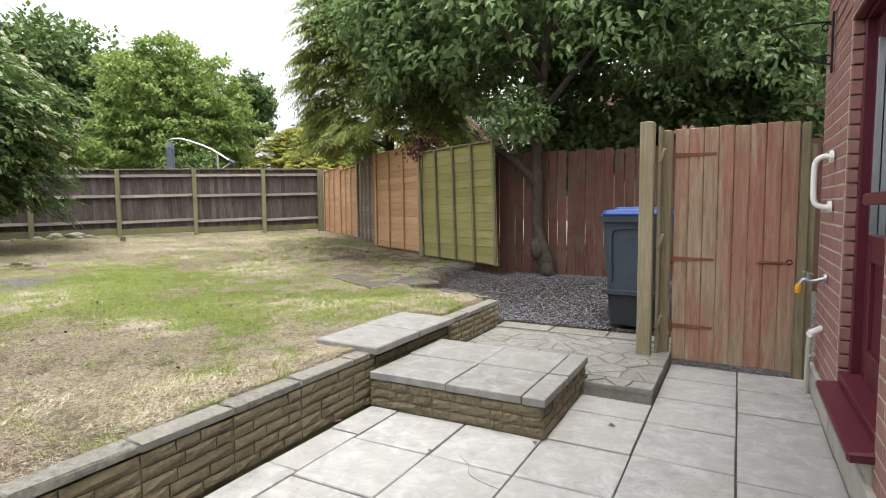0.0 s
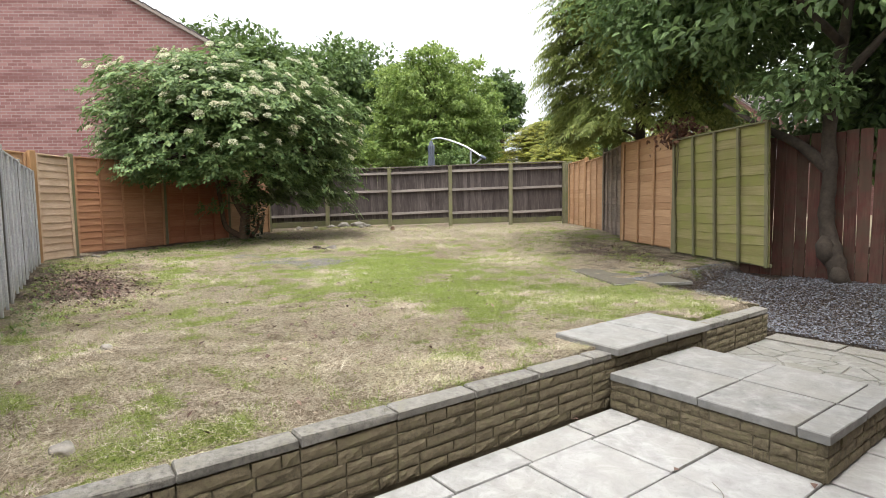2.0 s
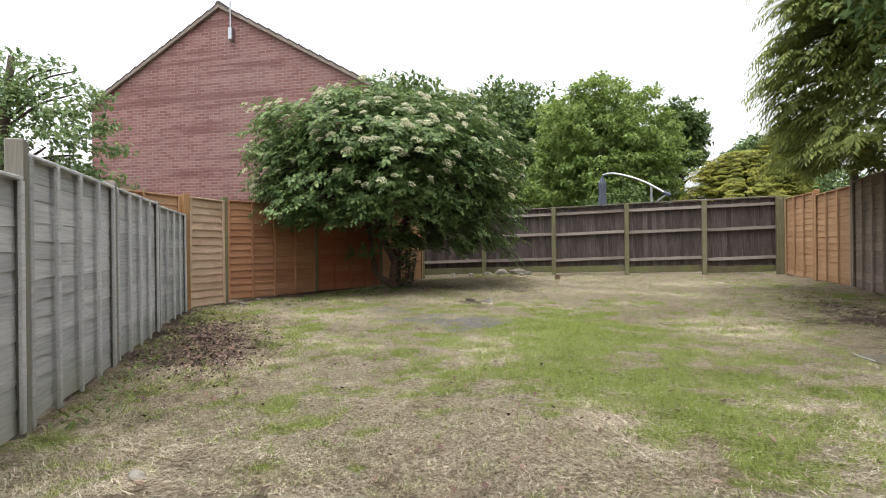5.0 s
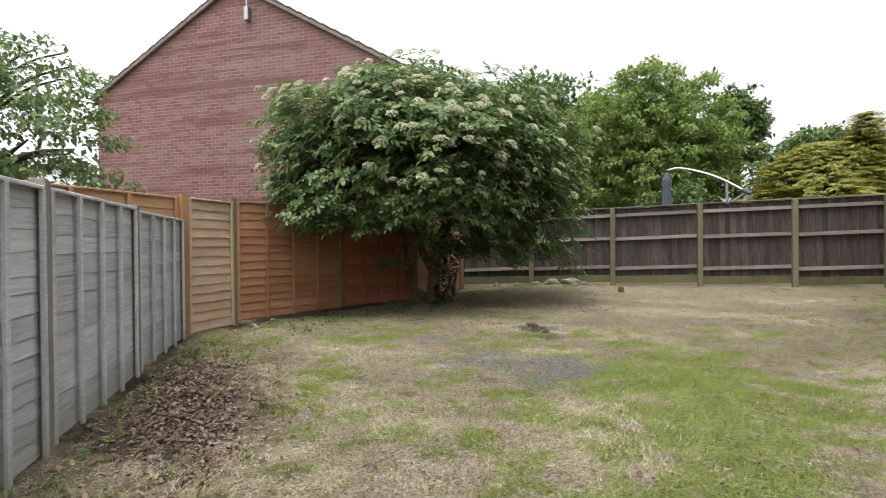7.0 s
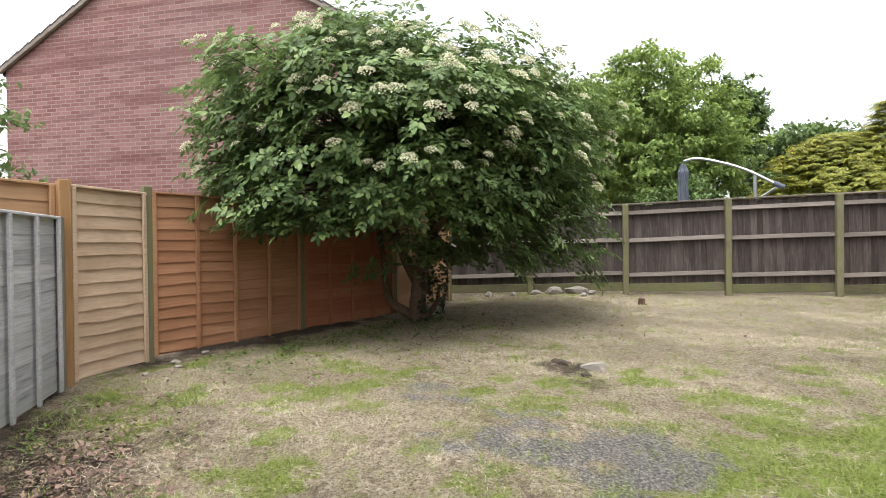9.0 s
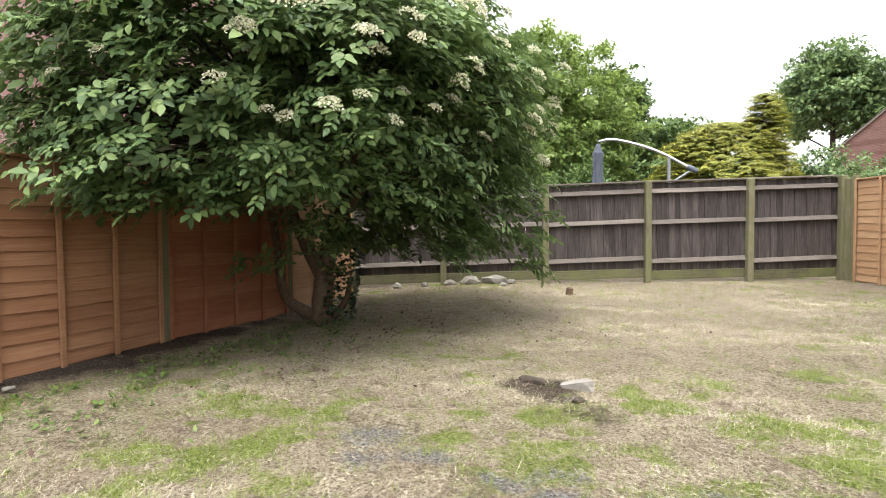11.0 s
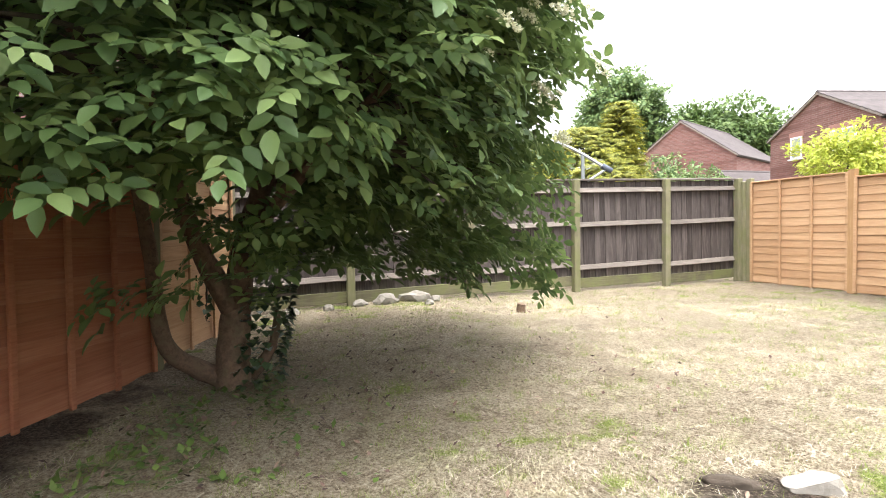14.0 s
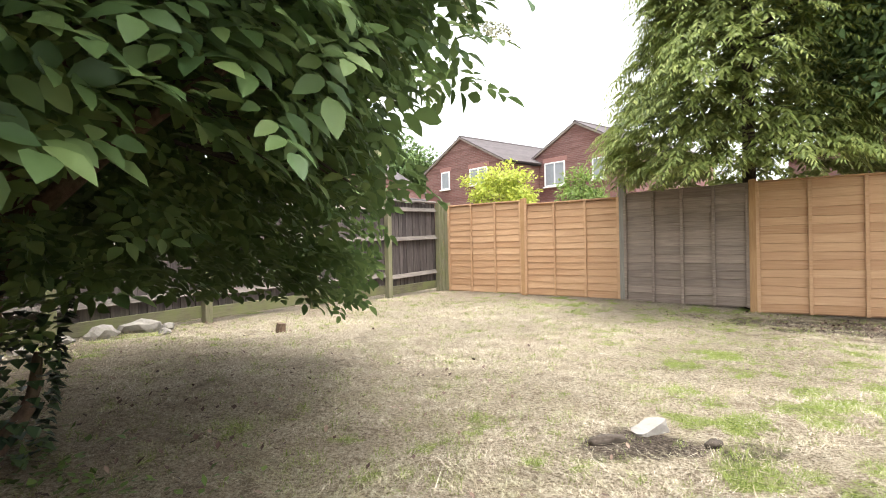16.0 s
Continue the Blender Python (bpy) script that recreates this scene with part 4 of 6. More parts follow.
part("lower_panel", box("lower_panel", 0.02, 0.615, 0.46, M_MAROON, 0.004), door, pose(0.63, 3.10, 0.51))
part("pane", box("pane", 0.012, 0.615, 0.95, M_GLASS, 0.001), door, pose(0.625, 3.10, 1.095), "clear glass pane")
for y in (3.40, 2.80):
    part("glazing_bead", box("glazing_bead", 0.03, 0.018, 0.95, M_STEEL, 0.002), door, pose(0.603, y, 1.095), "grey glazing bead")
sill = tagged(new("door_sill", mesh_of("door_sill", *box_geo(0.19, 1.0, 0.045, 0.01), M_MAROON)), "maroon painted wooden door sill", "door sill", kind="structure")
sill.matrix_basis = pose(0.515, 3.09, 0.255, 0, -6, 0)
part("sill_support", box("sill_support", 0.10, 0.95, 0.30, M_RENDER, 0.004), house, pose(0.545, 3.10, -0.04))
part("threshold_step", box("threshold_step", 0.14, 0.93, 0.06, M_MAROON, 0.006), sill, pose(0.075, 0.01, 0.045))
# window beside the door, above a projecting sill
win = thing("window_1", pose(0.0, 0.0, 0.0), "maroon framed window beside the door", "window", kind="structure")
part("window_sill", box("window_sill", 0.20, 2.45, 0.045, M_MAROON, 0.008), win, pose(0.53, 1.39, 1.245))
for y in (2.43, 1.2, 0.1):
    part("mullion", box("mullion", 0.07, 0.07, 0.91, M_MAROON, 0.006), win, pose(0.60, y, 1.29))
for z in (1.29, 2.13):
    part("frame_rail", box("frame_rail", 0.07, 2.34, 0.07, M_MAROON, 0.006), win, pose(0.605, 1.26, z))
for y in (1.815, 0.65):
    part("pane", box("pane", 0.012, 1.12, 0.86, M_GLASS, 0.001), win, pose(0.61, y, 1.30), "window pane")
# dark interior closes the openings
part("inner_wall", box("inner_wall", 0.05, 6.3, 2.5, M_RENDER, 0.002), house, pose(2.2, 1.35, 0.0))


def grab_handle():
    root = thing("grab_handle", pose(0.465, 3.93, 1.38), "white moulded grab handle on the brick wall", "grab handle")
    v, f = limb([(0.03, 0, 0.145), (-0.02, 0, 0.145), (-0.055, 0, 0.11), (-0.06, 0, 0), (-0.055, 0, -0.11), (-0.02, 0, -0.145), (0.03, 0, -0.145)], 0.016, 0.016, 12, 0, 6)
    part("bar", mesh_of("bar", v, f, M_WHITE, True), root)
    for z in (0.145, -0.145):
        part("mount", mesh_of("mount", *tube([(0.012, 0, z), (0.030, 0, z)], [0.034, 0.036], 16), M_WHITE), root)


grab_handle()


def garden_tap():
    root = thing("garden_tap", pose(0.475, 4.02, 0.78), "chrome outside tap with yellow hose connector", "tap")
    part("plate", mesh_of("plate", *tube([(0.022, 0, 0.02), (0.008, 0, 0.02)], [0.03, 0.028], 14), M_STEEL), root)
    part("spout", mesh_of("spout", *limb([(0.02, 0, 0.02), (-0.05, 0, 0.0), (-0.09, 0, 0.01), (-0.115, 0, -0.03)], 0.013, 0.012, 10), M_STEEL, True), root)
    part("lever", box("lever", 0.06, 0.014, 0.012, M_STEEL, 0.003), root, pose(-0.07, 0, 0.045, 0, 15, 0))
    part("stem", mesh_of("stem", *tube([(-0.07, 0, 0.0), (-0.07, 0, 0.05)], [0.011, 0.009], 10), M_STEEL), root)
    part("hose_connector", mesh_of("hose_connector", *tube([(-0.115, 0, -0.02), (-0.117, 0, -0.04), (-0.12, 0, -0.075)], [0.016, 0.02, 0.015], 12), M_YELLOW), root, label="yellow hose connector")


garden_tap()


def waste_pipe():
    root = thing("waste_pipe", pose(0.46, 4.20, 0.0), "white plastic waste pipe against the brick wall", "pipe")
    part("outlet", mesh_of("outlet", *tube([(0.04, -0.05, 0.47), (-0.03, -0.12, 0.44)], [0.021, 0.021], 12), M_WHITE), root)
    part("downpipe", mesh_of("downpipe", *limb([(0.0, 0.1, 0.43), (-0.01, 0.1, 0.25), (-0.01, 0.1, -0.03)], 0.016, 0.016, 10), M_RENDER, True), root)
    part("clip", box("clip", 0.03, 0.06, 0.02, M_RENDER, 0.003), root, pose(0.012, 0.1, 0.25))


waste_pipe()


def basket_bracket():
    root = thing("hanging_bracket", pose(0.48, 4.12, 2.22), "scrolled black iron hanging-basket bracket", "bracket")
    part("back_plate", box("back_plate", 0.012, 0.022, 0.36, M_BLACKIRON, 0.002), root, pose(0.008, 0, -0.18))
    part("arm", mesh_of("arm", *limb([(0, 0, 0.12), (-0.15, 0, 0.13), (-0.32, 0, 0.12)], 0.006, 0.006, 8), M_BLACKIRON), root)
    part("brace", mesh_of("brace", *limb([(0, 0, -0.13), (-0.10, 0, -0.09), (-0.2, 0, 0.02), (-0.28, 0, 0.115)], 0.006, 0.006, 8), M_BLACKIRON), root)
    for z in (0.085, -0.10):
        pts = [(-0.025 + 0.035 * (1 - k / 14) * math.cos(k * 0.55), 0, z + 0.035 * (1 - k / 14) * math.sin(k * 0.55)) for k in range(12)]
        part("scroll", mesh_of("scroll", *tube(pts, [0.005] * 12, 6), M_BLACKIRON), root)


basket_bracket()


# ---- side gate ----
def side_gate():
    root = thing("side_gate", pose(-0.425, 4.66, 0.035), "ledged timber side gate with flaking red paint", "gate")
    n, w = 8, 0.815
    rg = random.Random(9)
    for i in range(n):
        bw = w / n
        me = box("board", round(bw - 0.004, 4), 0.02, 1.80, M_GATE, 0.004, 0.001, i % 4)
        part("board", me, root, pose((i + 0.5) * bw, 0, rg.uniform(-0.004, 0.004)))
    for z in (0.22, 0.85, 1.50):
        part("ledge", box("ledge", w - 0.04, 0.03, 0.11, M_GATE, 0.005), root, pose(w / 2, 0.026, z))
    for z in (0.27, 0.80, 1.60):
        hinge = part("hinge", mesh_of("hinge", *join(moved(box_geo(0.035, 0.012, 0.085, 0.003), pose(-0.012, -0.014, -0.043)), moved(([(0, -0.004, -0.017), (0.29, -0.004, -0.009), (0.29, -0.004, 0.009), (0, -0.004, 0.017), (0, 0.002, -0.017), (0.29, 0.002, -0.009), (0.29, 0.002, 0.009), (0, 0.002, 0.017)], [[0, 1, 2, 3], [7, 6, 5, 4], [0, 4, 5, 1], [3, 2, 6, 7], [1, 5, 6, 2], [0, 3, 7, 4]]), pose(0.0, -0.012, 0))), M_RUST), root, pose(0.0, 0.0, z), "rusty tee hinge")
        part("knuckle", mesh_of("knuckle", *tube([(0, -0.018, -0.035), (0, -0.018, 0.035)], [0.007, 0.007], 8), M_RUST), hinge)
    bolt = part("bolt", box("bolt", 0.15, 0.008, 0.022, M_RUST, 0.002), root, pose(0.66, -0.014, 0.78), "dark iron bolt")
    part("bolt_bar", mesh_of("bolt_bar", *tube([(-0.09, -0.010, 0.011), (0.13, -0.010, 0.011)], [0.004, 0.004], 8), M_RUST), bolt)
    part("latch_ring", mesh_of("latch_ring", *tube([(0.775 + 0.018 * math.cos(a * 0.7), -0.02, 0.80 + 0.018 * math.sin(a * 0.7)) for a in range(10)], [0.004] * 10, 6), M_BLACKIRON), root)


side_gate()
for x, y, w, zt, lb in ((-0.60, 4.47, 0.10, 1.80, "thick greenish timber gate post"), (-0.475, 4.66, 0.07, 1.86, "slim timber hanging post of the gate"), (0.425, 4.67, 0.055, 1.85, "slim timber shutting post of the gate"), (0.47, 4.69, 0.045, 1.70, "timber strip between gate and house")):
    ob = tagged(new("gate_post", box("gate_post", w, 0.10, zt + 0.02, M_GATEPOST, 0.006, 0.002, int(w * 1000))), lb, "gate post", "gate posts")
    ob.matrix_basis = pose(x, y, 0.06 if x < -0.5 else -0.05)
ob = tagged(new("fence_edge_board", mesh_of("fence_edge_board", *join(*[moved(box_geo(0.022, 0.09, 1.78, 0.003), pose(0.0, 0.02 * 0, 0)), *[moved(box_geo(0.03, 0.03, 0.12, 0.008), pose(-0.004, -0.04, z, 0, 20, 0)) for z in (0.22, 0.85, 1.5)]]), M_GATEPOST)), "end board of a trellis panel beside the gate", "fence board")
ob.matrix_basis = pose(-0.52, 4.56, 0.07)


# ---- wheelie bin ----
def wheelie_bin():
    root = thing("wheelie_bin", pose(-0.79, 5.38, 0.115, 0, 0, -4), "slate blue wheelie bin with a bright blue lid", "wheelie bin")

    def hull(w0, d0, w1, d1, z0, z1, ch):
        v, f = box_geo(1, 1, 1, ch)
        return [(x * (w0 + (w1 - w0) * z), y * (d0 + (d1 - d0) * z), z0 + (z1 - z0) * z) for x, y, z in v], f

    part("base", mesh_of("base", *hull(0.40, 0.44, 0.44, 0.50, 0.03, 0.36, 0.05), M_BINDARK), root, label="black lower body")
    body = part("body", mesh_of("body", *join(hull(0.44, 0.50, 0.52, 0.60, 0.335, 1.02, 0.05), hull(0.53, 0.57, 0.535, 0.585, 0.33, 0.37, 0.05)), M_BIN), root)
    part("rim", mesh_of("rim", *hull(0.57, 0.66, 0.58, 0.67, 0.985, 1.05, 0.06), M_BIN), root)
    part("panel_ridge", mesh_of("panel_ridge", *limb([(-0.17, -0.285, 0.45), (-0.175, -0.297, 0.86), (-0.10, -0.305, 0.93), (0.10, -0.305, 0.93), (0.175, -0.297, 0.86), (0.17, -0.285, 0.45)], 0.012, 0.012, 6), M_BIN, True), body)
    lid = part("lid", mesh_of("lid", *join(hull(0.57, 0.64, 0.50, 0.54, 1.05, 1.10, 0.08), hull(0.40, 0.42, 0.34, 0.36, 1.095, 1.125, 0.1)), M_BINLID), root, label="bright blue lid")
    part("lid_handle", mesh_of("lid_handle", *limb([(-0.22, -0.31, 1.06), (-0.2, -0.36, 1.06), (0.2, -0.36, 1.06), (0.22, -0.31, 1.06)], 0.014, 0.014, 8), M_BINLID, True), lid)
    for x in (-0.24, 0.24):
        part("wheel", mesh_of("wheel", *tube([(x - 0.03, 0.24, 0.09), (x + 0.03, 0.24, 0.09)], [0.1, 0.1], 20), M_BINDARK), root)


wheelie_bin()


# ---- parasol beyond the back fence ----
def cantilever_parasol():
    root = thing("cantilever_parasol", pose(-13.55, 9.62, 0.35), "closed slate blue parasol hanging from a curved silver arm", "parasol")
    z = 2.78
    part("arm", mesh_of("arm", *limb([(0, 0, z), (0.22, 0.16, z + 0.03), (0.62, 0.42, z - 0.11), (0.98, 0.62, z - 0.30), (1.42, 0.86, z - 0.62)], 0.026, 0.026, 10), M_STEEL, True), root)
    part("pole", mesh_of("pole", *tube([(1.05, 0.67, 0.0), (1.05, 0.67, z - 0.34)], [0.03, 0.03], 12), M_STEEL), root)
    part("brace", mesh_of("brace", *tube([(1.40, 0.84, z - 0.60), (1.05, 0.67, z - 0.85)], [0.02, 0.02], 8), M_STEEL), root)
    part("crank_hub", mesh_of("crank_hub", *tube([(1.33, 0.80, z - 0.55), (1.47, 0.88, z - 0.64)], [0.05, 0.045], 12), M_PARASOL), root)
    prof = [(0.0, 0.02), (-0.05, 0.05), (-0.14, 0.085), (-0.18, 0.11), (-0.45, 0.095), (-0.85, 0.12), (-1.3, 0.10), (-1.55, 0.07)]
    v, f = [], []
    n = 16
    for dz, r in prof:
        for k in range(n):
            rr = r * (1.0 if k % 2 else 0.72)
            v.append((rr * math.cos(2 * math.pi * k / n), rr * math.sin(2 * math.pi * k / n), z - 0.03 + dz))
    for i in range(len(prof) - 1):
        for k in range(n):
            f.append([i * n + k, i * n + (k + 1) % n, (i + 1) * n + (k + 1) % n, (i + 1) * n + k][::-1])
    part("canopy", mesh_of("canopy", v, f, M_PARASOL), root, label="furled slate blue canopy")


cantilever_parasol()


# ---- neighbouring houses ----
def gable_house(name, left, u, half, eave, rise, depth, wall_mat, label, windows=(), group="", frame_mat=None):
    """A house whose gable wall starts at left (plan) and runs along u for two halves; the body goes back to the left of u."""
    ang = math.degrees(math.atan2(u[1], u[0]))
    root = thing(name, pose(left[0], left[1], 0.0, 0, 0, ang), label, "house", group)
    w = 2 * half
    v = [(0, 0, -0.2), (w, 0, -0.2), (w, 0, eave), (half, 0, eave + rise), (0, 0, eave)]
    v = v + [(x, depth, z) for x, _, z in v]
    f = [[0, 1, 2, 3, 4], [9, 8, 7, 6, 5], [1, 6, 7, 2], [5, 0, 4, 9], [0, 5, 6, 1]]
    part("wall", mesh_of("wall", v, f, wall_mat), root)
    sl = math.atan2(rise, half)
    ln = math.hypot(rise, half) + 0.16
    for s in (-1, 1):
        m = pose(half, 0, eave + rise + 0.05) @ pose(0, 0, 0, 0, math.degrees(sl) * s, 0)
        cols, rows = 14, int(ln / 0.30)
        geos = [moved(box_geo(ln, depth + 0.1, 0.05, 0.004), pose(s * ln / 2, depth / 2 - 0.03, -0.06))]
        for r in range(rows):
            geos.append(pose(s * (0.16 + r * ln / rows), depth / 2 - 0.03, -0.01, 0, 4 * s, 0))
        side_roof = part("roof", mesh_of("roof", *geos[0], M_ROOF), root, m, "dark concrete tiled roof slope")
        for q in geos[1:]:
            part("tile_course", box("tile_course", 0.34, depth + 0.12, 0.035, M_ROOF, 0.006), side_roof, q)
        part("verge", mesh_of("verge", *box_geo(ln, 0.07, 0.10, 0.01), M_VERGE), side_roof, pose(s * ln / 2, -0.05, -0.085))
    part("ridge", mesh_of("ridge", *tube([(half, -0.08, eave + rise + 0.04), (half, depth, eave + rise + 0.04)], [0.09, 0.09], 8), M_ROOF), root)
    for s, x in ((-1, -0.06), (1, w + 0.06)):
        part("gutter", mesh_of("gutter", *tube([(x, 0.02, eave - 0.08), (x, depth, eave - 0.08)], [0.055, 0.055], 8), M_BLACKIRON), root)
    for x, z, ww, hh, parts in windows:
        wn_ = part("window", mesh_of("window", *join(moved(box_geo(ww, 0.06, 0.06, 0.006), pose(x, -0.01, z)), moved(box_geo(ww, 0.06, 0.06, 0.006), pose(x, -0.01, z + hh - 0.06)), *[moved(box_geo(0.06, 0.06, hh - 0.12, 0.006), pose(x - ww / 2 + 0.03 + (ww - 0.06) * k / parts, -0.01, z + 0.06)) for k in range(parts + 1)]), frame_mat or M_WHITE), root, label="dark framed window" if frame_mat else "white framed upstairs window")
        part("pane", box("pane", ww - 0.1, 0.02, hh - 0.1, M_CURTAIN, 0.001), wn_, pose(x, -0.005, z + 0.05))
        part("window_sill", box("window_sill", ww + 0.1, 0.12, 0.05, M_WHITE, 0.01), wn_, pose(x, -0.05, z - 0.05))
        part("lintel", box("lintel", ww + 0.2, 0.03, 0.20, M_BRICK, 0.01), wn_, pose(x, -0.005, z + hh + 0.003))
    return root


ug = Vector((0.545, 0.839))
gh = gable_house("gable_house", (-18.34, -2.99), ug, 3.9, 5.12, 2.22, 7.0, M_GABLE, "red brick house with a blank gable and tiled verge")
aer = thing("wall_aerial", pose(-18.34 + ug.x * 4.25, -2.99 + ug.y * 4.25, 6.45, 0, 0, 57), "small grey flue bracket with a mast near the gable top", "aerial")
part("bracket", box("bracket", 0.10, 0.14, 0.30, M_STEEL, 0.01), aer, pose(0, -0.07, 0))
part("mast", mesh_of("mast", *tube([(0, -0.10, 0.2), (0, -0.10, 0.95)], [0.018, 0.018], 8), M_STEEL), aer)
uf = Vector((0.655, -0.756))
gable_house("terrace_house", (-11.60, 28.27), uf, 2.65, 5.12, 1.32, 6.5, M_FARBRICK, "red brick terraced house with white windows and slate roof", ((1.52, 4.18, 0.62, 0.84, 1), (3.8, 4.2, 1.15, 0.75, 2)), "terraced houses")
gable_house("terrace_house", (-6.845, 26.34), uf, 2.75, 5.15, 1.42, 6.5, M_FARBRICK, "red brick terraced house beyond the orange fence", ((1.6, 4.03, 1.12, 1.05, 2), (3.84, 4.1, 0.60, 0.88, 1)), "terraced houses")
gable_house("far_house", (-19.3, 34.4), Vector((0.98, -0.19)), 2.9, 5.3, 2.1, 7.0, M_FARBRICK, "distant red brick gable house among trees")
gable_house("outbuilding", (-15.0, 30.0), Vector((0.8, -0.6)), 1.7, 2.9, 1.1, 4.0, M_FARBRICK, "low brick outbuilding with a tiled roof")
gable_house("side_neighbour", (-0.40, 10.4), Vector((1, 0)), 3.6, 3.9, 1.6, 7.0, M_FARBRICK, "neighbouring red brick house beyond the side gate", ((0.92, 2.72, 0.5, 0.75, 1),), frame_mat=M_BLACKIRON)
gable_house("distant_bungalow", (-27.0, 10.3), Vector((0.25, 0.97)), 2.6, 2.6, 1.5, 6.0, M_RENDER, "pale gable among the far trees")


# ---- trees and shrubs ----
def plant(name, at, label, category, trunk_geo, bark, crowns, group=""):
    """A tree: an Empty at its base, a trunk with limbs, and leaf crowns in one mesh each."""
    root = thing(name, pose(*at), label, category, group)
    inv = Matrix.Translation((-at[0], -at[1], -at[2]))
    part("trunk", mesh_of("trunk", *trunk_geo, bark, True), root, inv)
    for nm, me in crowns:
        part(nm, me, root, inv)
    return root


def simple_trunk(at, top, r, n_limbs, reach, seed, zlo=0.35):
    rg = random.Random(seed)
    a, t = Vector(at), Vector(top)
    geos = [limb([a - Vector((0, 0, 0.2)), a.lerp(t, 0.4) + Vector((rg.uniform(-0.1, 0.1), rg.uniform(-0.1, 0.1), 0)), t], r, r * 0.25, 9, 0.05)]
    for k in range(n_limbs):
        s = rg.uniform(zlo, 0.9)
        p = a.lerp(t, s)
        an = rg.uniform(0, 6.28)
        q = p + Vector((math.cos(an) * reach * (1.1 - s * 0.5), math.sin(an) * reach * (1.1 - s * 0.5), reach * rg.uniform(0.25, 0.6)))
        geos.append(limb([p, p.lerp(q, 0.5) + Vector((0, 0, 0.12)), q], r * 0.4 * (1.1 - s), r * 0.06, 6, 0.05, 4))
    return join(*geos)


def crown(name, seed, centre, radii, n, per, spread, size, mat, zmin=-0.6, lo=0.7, hi=1.04, aspect=0.55, droop=0.2, squash=0.55, hang=0.2, inner=0.3):
    rg = np.random.default_rng(seed)
    c, o = clumps(rg, centre, radii, n, lo, hi, zmin)
    if inner:
        c2, o2 = clumps(rg, centre, [r * 0.72 for r in radii], int(n * inner), 0.5, 1.0, zmin)
        c, o = np.concatenate([c, c2]), np.concatenate([o, o2])
    b, O, j = scatter(rg, c, o, per, spread, squash)
    way = O * np.array([1, 1, 0.4]) * 0.7 + rg.normal(size=b.shape) * 0.6 + np.array([0, 0, -hang])
    up = np.array([0, 0, 1.0]) + O * 0.5 + rg.normal(size=b.shape) * 0.35
    L = size * rg.uniform(0.7, 1.25, len(b))
    return name, leaves(name, b, way, up, L, L * aspect, mat, droop, 0 if size > 0.2 else 0.25)


